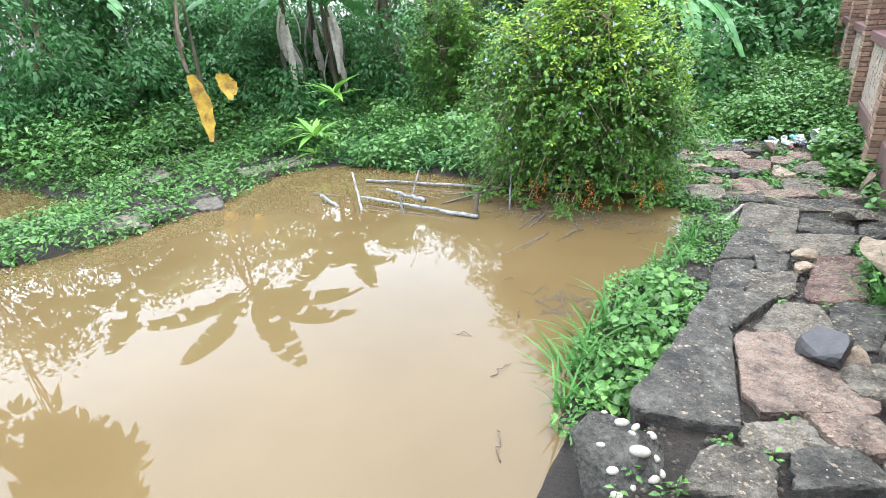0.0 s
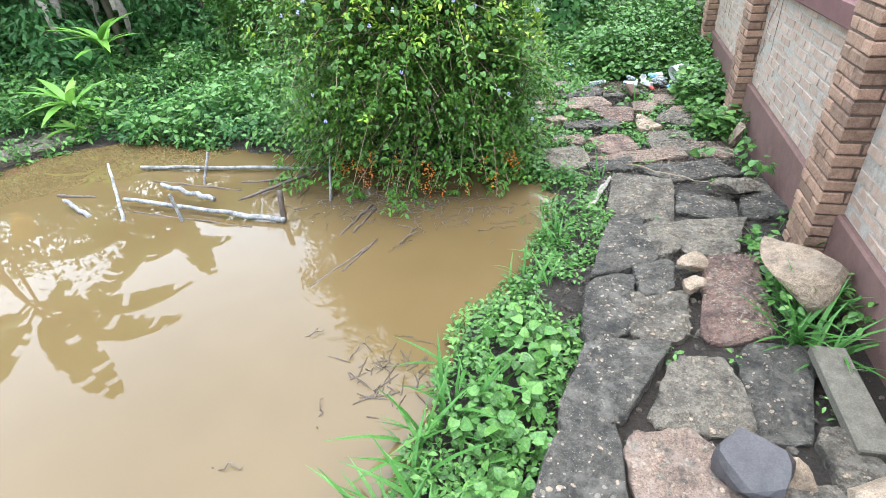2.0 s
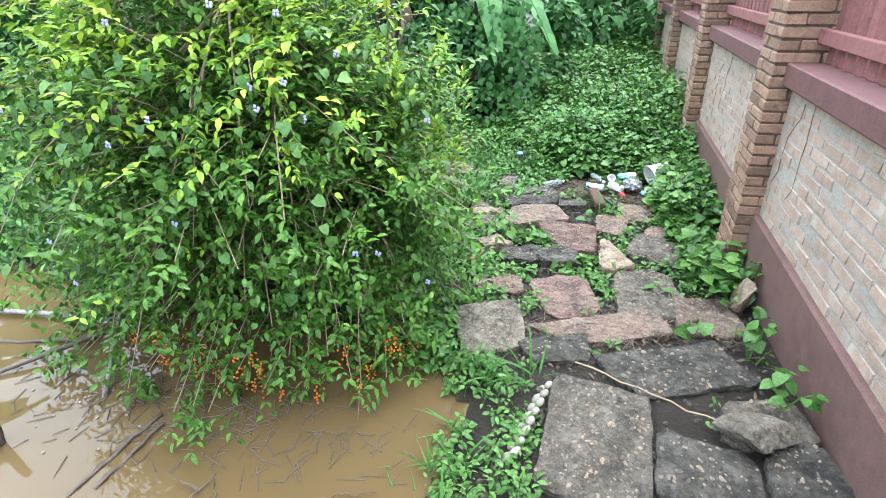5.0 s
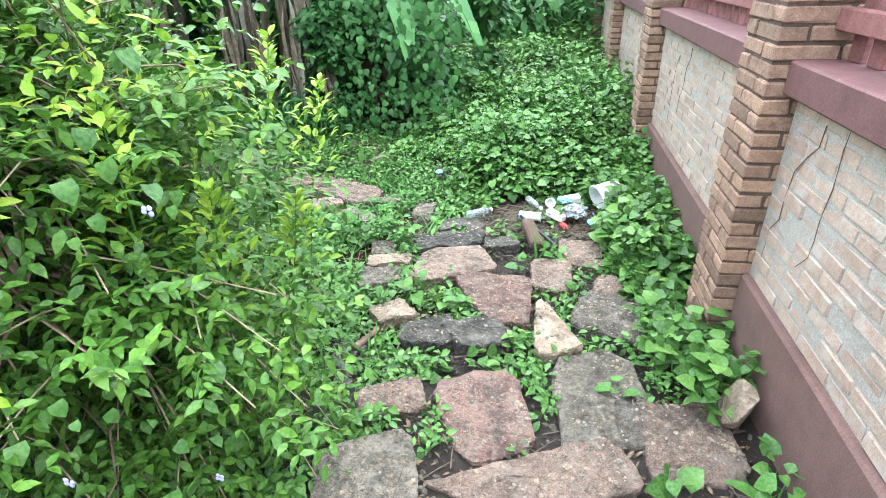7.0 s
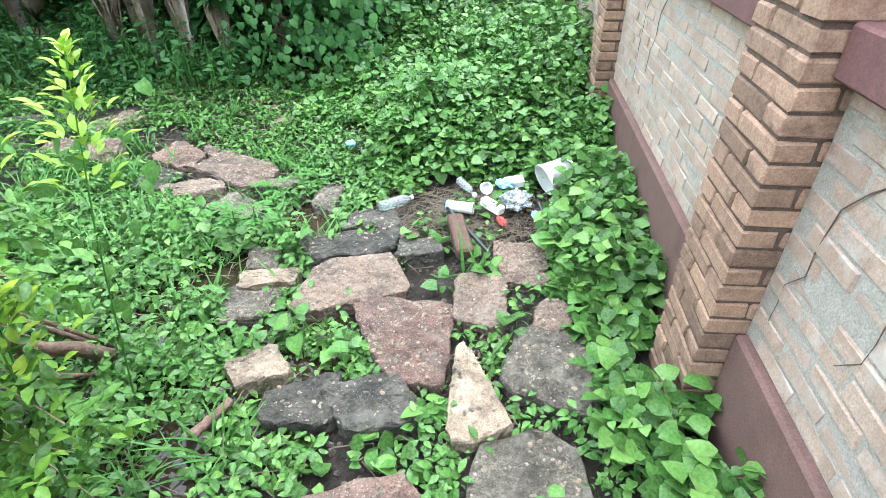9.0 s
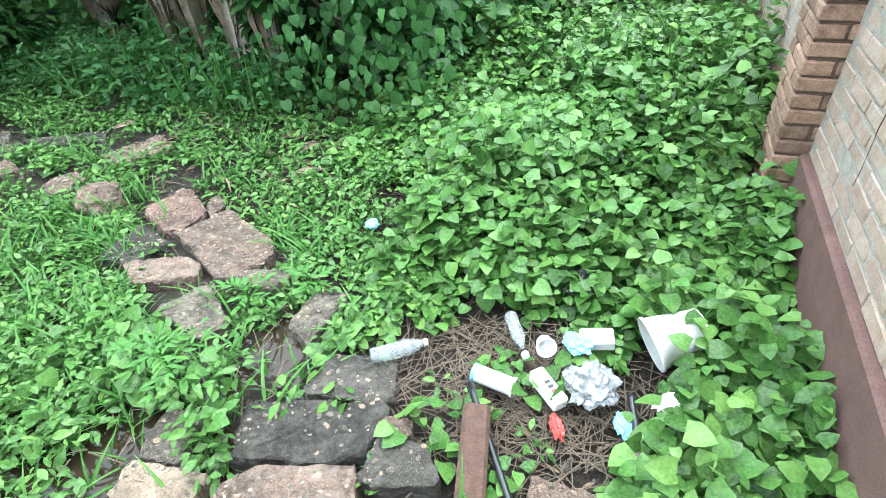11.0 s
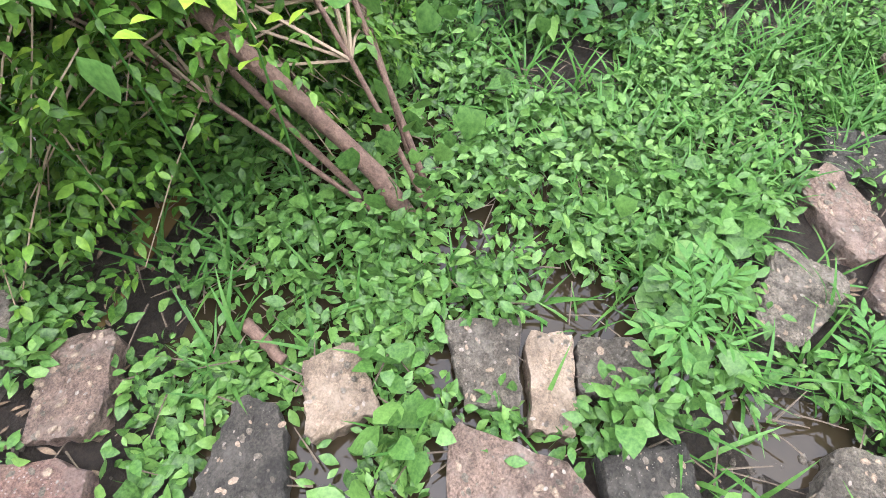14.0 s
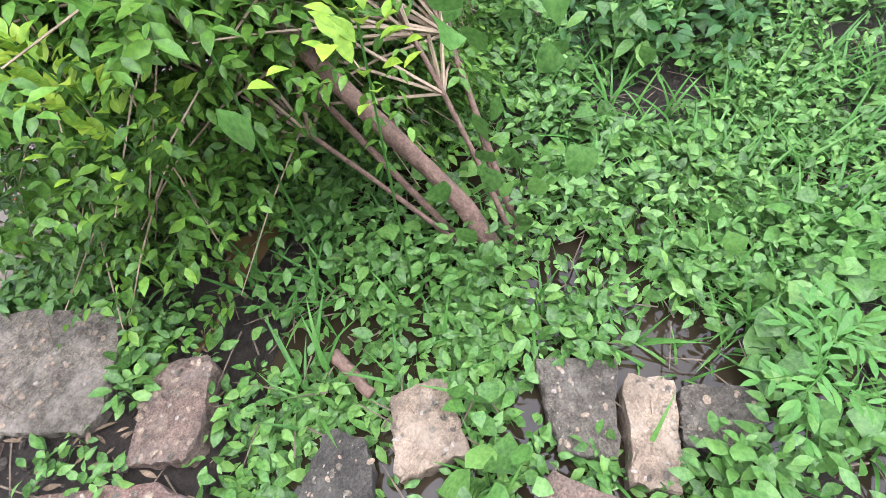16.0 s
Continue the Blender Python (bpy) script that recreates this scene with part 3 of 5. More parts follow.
for group in (NEAR_STONES, FOOT_STONES, UNSEEN_STONES, MID_STONES, TURN_STONES, FAR_STONES, BANK_STONES):
    for x, y, w, l, turn, taper, skew, look_key in group:
        stone_seed += 1
        top = float(path_top(y)) if x > -5 else 0.06 + float(np.clip((-x - 7) * 0.03, 0, 2))
        top += random.Random(stone_seed).uniform(-0.014, 0.014)
        top += 0.05 if -5 < x < -2.4 and y > 8 else 0.012 if y > 6.6 else 0
        grown = 0.98 if group is FAR_STONES else 1.07
        bm = stone_bm(w * grown, l * grown, 0.2, stone_seed, taper, skew)
        if x > -5 and y > 1.6:
            tree = BVHTree.FromBMesh(bm)
            grit.append((tree, pose(x, y, top, 0, 0, turn), w, l, look_key))
        ob = part("stone", bm, STONES[look_key], pavement)
        ob.matrix_parent_inverse = pavement.matrix_basis.inverted()
        ob.matrix_basis = pose(x, y, top, 0, 0, turn)
        placed.append((x, y, w, l, math.cos(radians(turn)), math.sin(radians(turn)), taper, skew))
PLACED = np.array(placed)


def on_stone(x, y, grow=1.0):
    """Which points of the plan lie on a slab."""
    hit = np.zeros(np.shape(x), bool)
    for sx, sy, w, l, c, s, taper, skew in PLACED:
        u, v = (x - sx) * c + (y - sy) * s, (y - sy) * c - (x - sx) * s
        hit |= (np.abs(u - skew * v) < w / 2 * grow * (1 + taper * 2 * v / l)) & (np.abs(v) < l / 2 * grow)
    return hit


# pebbles and chips bedded in the tops of the slabs
for name, seed, mat, big, share in (("pebble_grit", 1, PEBBLE_DULL, 0.008, 110), ("stone_chips", 2, S_TAN, 0.013, 130), ("dark_chips", 3, S_GREY, 0.014, 130)):
    rng = random.Random(seed)
    bm = bmesh.new()
    for tree, m, w, l, key in grit:
        for k in range(int(share * w * l / 0.12 * {"d": 0.45, "g": 0.8}.get(key, 1.1) * 0.5)):
            hit_at = tree.ray_cast(Vector((rng.uniform(-0.5, 0.5) * w, rng.uniform(-0.5, 0.5) * l, 0.2)), Vector((0, 0, -1)))[0]
            if hit_at is None or hit_at.z < -0.05:
                continue
            s = big * rng.uniform(0.25, 1) ** 1.5
            bmesh.ops.create_icosphere(bm, subdivisions=1, radius=s, matrix=m @ Matrix.Translation(hit_at) @ pose(0, 0, 0, rng.uniform(-15, 15), rng.uniform(-15, 15), rng.uniform(0, 180)) @ Matrix.Diagonal((1.2, rng.uniform(0.6, 1), 0.35, 1)))
    ob = tagged(part(name, bm, mat, pavement, "small pebbles and chips bedded in the slabs"), kind="stuff")
    ob.matrix_parent_inverse = pavement.matrix_basis.inverted()


def on_slab(x, y):
    return bool(on_stone(x, y, 0.95))


def crack(y, z0, z1, seed):
    """A thin stepped crack down the brickwork."""
    rng = random.Random(seed)
    bm = bmesh.new()
    pts, z = [], z1
    while z > z0:
        pts.append(Vector((WALL_X - 0.001, y, z)))
        z -= COURSE * rng.uniform(0.8, 1.2)
        y += rng.choice((0.004, 0.008, 0.06, -0.006))
    tube(bm, pts, 0.0022, 0.0014, 5, 0.3, rng)
    return tagged(part("crack", bm, MORTAR_DARK), "dark stepped crack in the limewashed brickwork", kind="structure")


for cy, c0, c1, cs in ((6.55, 0.62, 1.22, 1), (6.7, 0.5, 1.2, 2), (8.9, 0.6, 1.1, 5), (8.6, 0.7, 1.2, 6)):
    crack(cy, c0, c1, cs)

rng = random.Random(9)
bm = bmesh.new()
for k in range(4200):
    x, y = rng.uniform(-0.34, 0.98), rng.uniform(1.2, 8.3)
    if k > 3600:
        x, y = rng.uniform(-3.6, -0.4), rng.uniform(7.8, 9.4)
    if on_slab(x, y) or pond_depth(np.array(x), np.array(y)) > -0.05:
        continue
    r = rng.uniform(0.005, 0.028) * rng.uniform(0.4, 1)
    z = float(ground_z(np.array(x), np.array(y)))
    bmesh.ops.create_icosphere(bm, subdivisions=1, radius=r, matrix=Matrix.Translation((x, y, z + r * 0.3)) @ pose(0, 0, 0, rng.uniform(0, 90), rng.uniform(0, 90), 0) @ Matrix.Diagonal((1, rng.uniform(0.6, 1), rng.uniform(0.4, 0.8), 1)))
tagged(part("gravel", bm, S_GREY), "loose grey gravel in the joints of the path", "gravel", kind="stuff")

# ---- planting ----
def cover(name, seed, n, x0, x1, y0, y1, low, high, size, template, material, label, per=8, shore=0.02, bare=0.97, keep=None, stems=True, flat=0.35, category="ground cover", grow=1.04, tall=None):
    """Leafy sprigs over a patch of ground, as one piece of stuff."""
    r = np.random.default_rng(seed)
    x, y = r.uniform(x0, x1, n), r.uniform(y0, y1, n)
    ok = (pond_depth(x, y) < shore) & (pool_depth(x, y) < shore) & (x < WALL_X - 0.08)
    ok &= ~(on_stone(x, y, grow) & (r.random(n) < bare))
    for i in range(0, 6):
        ok &= ~((x > WALL_X - 0.25) & (np.abs(y - FIRST - i * PITCH - PIL_W / 2) < PIL_W / 2 + 0.03))
    heap = ((x - 0.12) / 0.66) ** 2 + ((y - 8.34) / 0.34) ** 2 < 1
    ok &= ~(heap & (r.random(n) < 0.9)) & ~((np.abs(x - 0.6) < 0.13) & (np.abs(y - 8.5) < 0.2))
    if keep is not None:
        ok &= keep(x, y, r)
    x, y = x[ok], y[ok]
    n = len(x)
    z = np.maximum(ground_z(x, y), -0.05)
    h = low + (high - low) * np.clip(0.5 + 0.55 * wob(x, y, 1.1, seed) + r.normal(0, 0.18, n), 0, 1.15)
    if tall is not None:
        h = h * tall(x, y)
    lean = r.normal(0, 0.22, (n, 2)) * h[:, None]
    k = np.arange(per)
    u = 0.3 + 0.7 * ((k // 2) + 1) / ((per + 1) // 2)
    u = np.clip(u[None] + r.uniform(-0.08, 0.08, (n, per)), 0.15, 1)
    ang = r.uniform(0, 6.28, n)[:, None] + (k % 2) * math.pi + (k // 2) * 1.9 + r.normal(0, 0.35, (n, per))
    px = x[:, None] + lean[:, :1] * u + np.cos(ang) * size * 0.35
    py = y[:, None] + lean[:, 1:] * u + np.sin(ang) * size * 0.35
    pz = z[:, None] + h[:, None] * u
    place = np.stack([px, py, pz], -1).reshape(-1, 3)
    place[:, 0] = np.minimum(place[:, 0], WALL_X - 0.06)
    along = np.stack([np.cos(ang), np.sin(ang), r.normal(flat * 0.4, flat * 1.3, ang.shape)], -1).reshape(-1, 3)
    up = np.stack([r.normal(0, 0.45, len(place)), r.normal(0, 0.45, len(place)), np.ones(len(place))], -1)
    s = size * r.uniform(0.4, 1.3, (n, per)) * (1.1 - 0.35 * u)
    ob = batch(name, template, place, along, up, s.ravel(), material)
    tagged(ob, label, category, kind="stuff")
    if stems:
        b = np.stack([x, y, z - 0.02], -1)
        a = np.stack([lean[:, 0], lean[:, 1], h + 0.02], -1)
        side = np.stack([r.normal(0, 1, n), r.normal(0, 1, n), np.zeros(n)], -1)
        st = batch("stems", leaf_template((0.03,), 0.2, 0.0), b, a, side, np.linalg.norm(a, axis=1), L_GRASS, ob)
    return ob


def grass(name, seed, n, x0, x1, y0, y1, length, label, keep=None, shore=0.1, material=None):
    r = np.random.default_rng(seed)
    cx, cy = r.uniform(x0, x1, n), r.uniform(y0, y1, n)
    ok = (pond_depth(cx, cy) < shore) & ~(on_stone(cx, cy, 1.15) & (r.random(n) < 0.95)) & (cx < WALL_X - 0.1)
    if keep is not None:
        ok &= keep(cx, cy, r)
    cx, cy = cx[ok], cy[ok]
    per = 7
    x = (cx[:, None] + r.normal(0, 0.025, (len(cx), per))).ravel()
    y = (cy[:, None] + r.normal(0, 0.025, (len(cx), per))).ravel()
    z = np.maximum(ground_z(x, y), -0.1) - 0.01
    a = r.uniform(0, 6.28, len(x))
    tilt = np.abs(r.normal(0.35, 0.3, len(x)))
    along = np.stack([np.cos(a) * tilt, np.sin(a) * tilt, np.ones(len(x))], -1)
    up = np.stack([-np.cos(a), -np.sin(a), tilt], -1)
    ob = batch(name, BLADE, np.stack([x, y, z], -1), along, up, length * r.uniform(0.5, 1.2, len(x)), material or L_GRASS)
    return tagged(ob, label, "grass", kind="stuff")


def patchy(cut, s=1.6, k=0.0):
    return lambda x, y, r: wob(x, y, s, k) + r.normal(0, 0.25, len(x)) > cut


# pond edge along the path
cover("bank_plants", 1, 1500, -0.85, -0.02, 1.9, 5.9, 0.03, 0.11, 0.046, OVAL, L_COVER, "low leafy weeds on the muddy pond edge", per=8, shore=0.03, keep=lambda x, y, r: (x < path_edge(y) - 0.01) & (wob(x, y, 2.6, 1) + 0.7 * (y > 2.1) * (y < 3.7) + 0.3 * (y > 3.7) + 0.5 * (y > 4.6) + r.normal(0, 0.2, len(x)) > 0.24))
cover("bank_plants", 2, 60, -0.62, -0.3, 2.2, 3.6, 0.1, 0.2, 0.065, HEART, L_COVER, "taller bright weeds against the path edge", per=8)
grass("grass_tuft", 3, 16, -0.85, -0.6, 2.1, 3.3, 0.32, "thin grass tufts at the pond edge")
grass("grass_tuft", 4, 22, -0.7, -0.4, 3.6, 5.6, 0.2, "short grass at the pond edge")
# joints of the path
cover("joint_weeds", 5, 420, -0.35, 0.95, 1.5, 6.2, 0.03, 0.1, 0.04, OVAL, L_COVER, "small weeds in the joints of the path", per=6, bare=1.0, keep=lambda x, y, r: (x > path_edge(y)) & patchy(0.05, 2.3, 1)(x, y, r))
grass("grass_tuft", 6, 60, -0.2, 0.9, 2.0, 8.0, 0.22, "grass tufts between the slabs", keep=patchy(0.1, 3, 2))
cover("joint_weeds", 7, 1500, -0.75, 0.75, 6.1, 8.3, 0.03, 0.12, 0.055, OVAL, L_COVER, "leafy weeds spreading between the slabs", per=7, bare=0.985, grow=1.16, keep=patchy(0.0, 2.1, 5))
cover("joint_weeds", 8, 260, -0.7, 0.75, 5.9, 8.2, 0.05, 0.13, 0.085, HEART, L_COVER, "broad round-leaved weeds between the slabs", per=6, bare=0.97, grow=1.16, keep=patchy(0.15, 2.0, 8))
# foot of the wall
cover("wall_creeper", 9, 420, 0.55, 0.98, 5.2, 8.8, 0.1, 0.34, 0.085, HEART, L_COVER, "heart-leaved creeper along the wall foot", per=9, bare=0.5, keep=lambda x, y, r: (x > 0.98 - 0.13 * (y - 4.6)) & ((y > 6.5) | (r.random(len(x)) < 0.12)))
cover("wall_creeper", 10, 160, 0.68, 0.98, 2.6, 5.2, 0.06, 0.2, 0.07, OVAL, L_COVER, "green weeds at the wall foot", per=8, bare=0.9, keep=patchy(-0.1, 1.5, 4))
# creeper mass beyond the rubbish
cover("creeper_mass", 26, 2000, -1.3, 1.0, 11.0, 16.5, 0.16, 0.62, 0.095, HEART_LO, L_COVER, "dense creeper further along the wall", per=9, stems=False)
cover("creeper_mass", 11, 2700, -1.3, 1.0, 8.5, 11.2, 0.14, 0.6, 0.078, HEART, L_COVER, "dense heart-leaved creeper covering the ground", per=9, keep=lambda x, y, r: (y > 8.75) & (x > -0.6) | (x > 0.68) | (y > 9.4), flat=0.3, tall=lambda x, y: np.clip(0.3 + 0.9 * np.minimum(y - 8.7, (x + 0.75) * 1.2 + np.maximum(y - 9.4, 0)), 0.3, 1))
cover("creeper_mass", 12, 800, 0.62, 1.0, 7.6, 10.5, 0.12, 0.32, 0.082, HEART, L_COVER, "creeper leaves beside the rubbish", per=8)
cover("joint_weeds", 13, 520, -0.6, 0.6, 8.0, 9.0, 0.05, 0.14, 0.07, HEART, L_COVER, "weeds among dry straw", per=6, grow=1.16, keep=patchy(-0.3, 2.6, 3))
# wet ground round the shrub and the turn of the path
cover("marsh_plants", 14, 2700, -2.6, -0.35, 5.5, 8.0, 0.04, 0.2, 0.064, OVAL, L_COVER, "low leafy plants on wet ground under the shrub", per=8, grow=1.3, shore=0.1, keep=lambda x, y, r: wob(x, y, 2.3, 6) + r.normal(0, 0.2, len(x)) > -0.25 + 0.5 * np.exp(-((x + 0.95) / 0.3) ** 2 - ((y - 7.2) / 0.5) ** 2))
cover("marsh_plants", 15, 80, -2.0, -0.4, 6.3, 8.2, 0.1, 0.22, 0.085, HEART, L_COVER, "broad leaves over the wet ground", per=6, grow=1.35, keep=patchy(-0.1, 1.9, 2))
grass("wet_grass", 16, 480, -2.8, -0.6, 6.3, 9.0, 0.2, "wet grass by the stepping stones", keep=patchy(-0.2, 1.7, 7))
cover("low_weeds", 17, 5600, -5.2, -0.35, 7.7, 10.6, 0.03, 0.15, 0.058, OVAL_LO, L_COVER, "low weeds around the stepping stones", per=8, bare=0.99, grow=1.2, keep=lambda x, y, r: wob(x, y, 2.3, 3) + r.normal(0, 0.25, len(x)) > -0.55 + 0.35 * (np.abs(y - np.interp(x, [-4.6, -2.6, -1.5, -0.9], [9.25, 9.0, 8.55, 8.0])) < 0.3))
grass("wet_grass", 18, 420, -5.0, -1.0, 7.8, 9.6, 0.18, "short grass around the stepping stones", keep=patchy(0.0, 1.5, 3))
# beyond the pond
cover("low_weeds", 25, 800, -5.8, -1.9, 9.9, 11.7, 0.1, 0.65, 0.1, OVAL_LO, L_DARK, "dark weeds round the banana stems", per=9)
cover("low_weeds", 19, 2600, -8.6, -2.4, 5.85, 9.6, 0.05, 0.3, 0.08, OVAL_LO, L_DARK, "dense dark green weeds behind the pond", stems=False, per=9, shore=0.14, keep=lambda x, y, r: y < 7.7 - 0.75 * (x + 2.4) * (x < -2.4) * 0.6)
cover("low_weeds", 23, 3000, -8.6, -2.4, 5.85, 9.6, 0.06, 0.55, 0.11, OVAL_LO, L_COVER, "taller bright weeds behind the pond", per=9, shore=0.12, keep=lambda x, y, r: (y < 7.5 - 0.45 * (x + 2.4)) & (wob(x, y, 2.7, 5) > -0.2))
cover("low_weeds", 24, 900, -8.6, -2.4, 5.85, 9.6, 0.1, 0.5, 0.1, HEART, L_COVER, "broad-leaved weeds behind the pond", per=8, shore=0.02, keep=lambda x, y, r: (y < 7.5 - 0.45 * (x + 2.4)) & (wob(x, y, 2.0, 9) > 0.1))
cover("low_weeds", 20, 3000, -10.5, -5.8, 1.2, 6.6, 0.06, 0.22, 0.085, OVAL_LO, L_COVER, "weeds growing over the stone bank", stems=False, per=8, shore=0.1, bare=0.6, keep=lambda x, y, r: wob(x, y, 1.4, 9) > -0.7)
cover("tall_weeds", 21, 3600, -17, -2.4, 9.9, 15.5, 0.3, 1.0, 0.16, FAR_LEAF, L_COVER, "tall weeds under the banana plants", stems=False, per=9, keep=lambda x, y, r: (y > 11.4) | (x < -5.6))
cover("tall_weeds", 22, 3200, -17, -8.6, 2.5, 9.2, 0.25, 0.9, 0.15, FAR_LEAF, L_COVER, "tall weeds beyond the pond bank", stems=False, per=10)


# ---- shrubs ----
def shrub(name, base, centre, radii, seed, stems, twigs, leaf, label, lime=0.25, bark=None, hang=0.35, lime_side=(0.6, 0.1), skirt=0.8, narrow=0.15):
    """Many-stemmed shrub: stems from one foot, arching branches, small leaves along the twigs."""
    thing = empty(name, base, label=label, category="shrub")
    rng, r = random.Random(seed), np.random.default_rng(seed)
    b, c = Vector(base), Vector(centre)
    ends, paths = [], []
    for i in range(stems):
        a = 2 * math.pi * (i + rng.uniform(-0.3, 0.3)) / stems
        e = c + Vector((radii[0] * 0.55 * math.cos(a), radii[1] * 0.55 * math.sin(a), radii[2] * rng.uniform(-0.1, 0.75)))
        foot = b + Vector((0.09 * math.cos(a), 0.09 * math.sin(a), -0.05))
        mid = foot.lerp(e, 0.5) + Vector((rng.uniform(-0.1, 0.1), rng.uniform(-0.1, 0.1), 0.12))
        pts = [foot.lerp(mid, t).lerp(mid.lerp(e, t), t) for t in np.linspace(0, 1, 9)]
        bm = bmesh.new()
        tube(bm, pts, rng.uniform(0.008, 0.014), 0.005, 7, 0.12, rng)
        part("stem", bm, bark or BARK, thing, smooth=True)
        paths.append(pts)
    starts, dirs = [], []
    bm = bmesh.new()
    for k in range(twigs):
        pts = paths[k % stems]
        s = pts[rng.randint(3, 8)]
        v = Vector((rng.gauss(0, 1), rng.gauss(0, 1), rng.gauss(-0.1, 0.8))).normalized()
        if v.z < 0:
            k_out = max(1.0, skirt / max(0.05, math.hypot(v.x, v.y)))
            v.x, v.y = v.x * k_out, v.y * k_out
        else:
            v.x, v.y = v.x * (1 - narrow * v.z), v.y * (1 - narrow * v.z)
        q = rng.uniform(0.72, 1.13)
        e = c + Vector((v.x * radii[0] * q, v.y * radii[1] * q, v.z * radii[2] * q))
        e.z = max(e.z, 0.12)
        m = s.lerp(e, 0.5) + Vector((0, 0, rng.uniform(0.05, hang)))
        line = [s.lerp(m, t).lerp(m.lerp(e, t), t) for t in np.linspace(0, 1, 6)]
        tube(bm, line, 0.006, 0.002, 4)
        for t in np.linspace(0.25, 1, 7):
            p = s.lerp(m, t).lerp(m.lerp(e, t), t)
            starts.append(p)
            dirs.append((m - s).lerp(e - m, t).normalized())
    tagged(part("twigwork", bm, TWIG, thing), kind="stuff")
    P = np.array([tuple(p) for p in starts])
    D = np.array([tuple(d) for d in dirs])
    per, pairs = 3, 4
    P, D = np.repeat(P, per, 0), np.repeat(D, per, 0)
    D = D * 0.55 + r.normal(0, 0.5, D.shape) + np.array([0, 0, 0.12])
    D /= np.linalg.norm(D, axis=1, keepdims=True)
    L = r.uniform(0.1, 0.25, len(P))
    cen, rad = np.array(centre), np.array(radii)
    tip = P + D * L[:, None]
    out = ((tip - cen) / rad)
    score = out[:, 2] * 1.5 + out[:, 0] * lime_side[0] - out[:, 1] * lime_side[1] + r.normal(0, 0.3, len(P))
    is_lime = (score > np.quantile(score, 1 - lime)) & (np.linalg.norm(out, axis=1) > 0.75)
    for sel, mat, nm in ((~is_lime, L_SHRUB, "foliage"), (is_lime, L_LIME, "young_foliage")):
        p, d, l = P[sel], D[sel], L[sel]
        n = len(p)
        if not n:
            continue
        t = (np.arange(pairs * 2) // 2 + 1) / pairs
        pos = p[:, None] + d[:, None] * (l[:, None] * t)[..., None]
        sd = np.cross(d, np.array([0, 0, 1.0]) + r.normal(0, 0.35, d.shape))
        sd /= np.linalg.norm(sd, axis=1, keepdims=True) + 1e-6
        sign = np.where(np.arange(pairs * 2) % 2, 1.0, -1.0)
        along = d[:, None] * 0.7 + sd[:, None] * sign[None, :, None] * 0.9 + r.normal(0, 0.25, pos.shape)
        up = np.broadcast_to(np.array([0, 0, 1.0]), pos.shape) + r.normal(0, 0.35, pos.shape)
        pos = pos.reshape(-1, 3)
        pos[:, 2] = np.maximum(pos[:, 2], 0.06)
        batch(nm, OVAL_LO, pos, along.reshape(-1, 3), up.reshape(-1, 3), leaf * r.uniform(0.6, 1.2, len(pos)), mat, thing)
    for o in thing.children:
        o.matrix_parent_inverse = thing.matrix_basis.inverted()
    return thing


def scatter_shell(centre, radii, n, seed, zlo, zhi, south=True, q=(0.88, 1.04)):
    r = np.random.default_rng(seed)
    v = r.normal(0, 1, (n * 6, 3))
    v /= np.linalg.norm(v, axis=1, keepdims=True)
    if south:
        v[:, 1] = -np.abs(v[:, 1])
    p = np.array(centre) + v * np.array(radii) * r.uniform(*q, (n * 6, 1))
    ok = (p[:, 2] > zlo) & (p[:, 2] < zhi)
    return p[ok][:n], v[ok][:n], r


S_C, S_R = (-1.84, 5.82, 1.05), (1.2, 0.97, 1.45)
main_shrub = shrub("flowering_shrub", (-1.36, 7.05, 0.03), S_C, S_R, 31, 6, 520, 0.048, "bushy green shrub with lime tips and orange berries over the pond", 0.14, lime_side=(0.15, 0.25), skirt=0.92, narrow=0.34)
inv = main_shrub.matrix_basis.inverted()


def add_to_shrub(ob):
    ob.parent, ob.matrix_parent_inverse = main_shrub, inv


p, v, r = scatter_shell(S_C, S_R, 300, 32, 0.35, 1.7, q=(0.92, 1.05))
add_to_shrub(batch("vine_leaves", HEART, p, v * np.array([0.4, 0.4, 0]) + np.array([0, 0, -0.7]) + r.normal(0, 0.3, v.shape), v + np.array([0, 0, 0.5]), 0.045 * r.uniform(0.5, 1.25, len(p)), L_COVER, None, "pale heart-shaped vine leaves climbing the shrub"))
p, v, r = scatter_shell((-1.66, 5.6, 0.4), (0.85, 0.6, 0.5), 40, 33, 0.05, 0.42, q=(0.9, 1.12))
bm = bmesh.new()
for q in p:
    for k in range(10):
        bmesh.ops.create_icosphere(bm, subdivisions=1, radius=0.0062, matrix=Matrix.Translation(Vector(q) + Vector((r.normal(0, 0.014), r.normal(0, 0.014), -0.011 * k + r.normal(0, 0.008)))))
add_to_shrub(tagged(part("berries", bm, BERRY, None, "hanging clusters of small orange berries", True), kind="stuff"))
bm = bmesh.new()
p, v, r = scatter_shell(S_C, S_R, 34, 34, 0.5, 2.2)
for q in p:
    for k in range(4):
        a = k * 1.57 + r.uniform(0, 1)
        bmesh.ops.create_uvsphere(bm, u_segments=6, v_segments=4, radius=0.007, matrix=Matrix.Translation(Vector(q) + Vector((0.009 * math.cos(a), -0.01, 0.009 * math.sin(a)))) @ Matrix.Diagonal((1, 0.4, 1, 1)))
add_to_shrub(tagged(part("flowers", bm, FLOWER, None, "small lilac flowers", True), kind="stuff"))
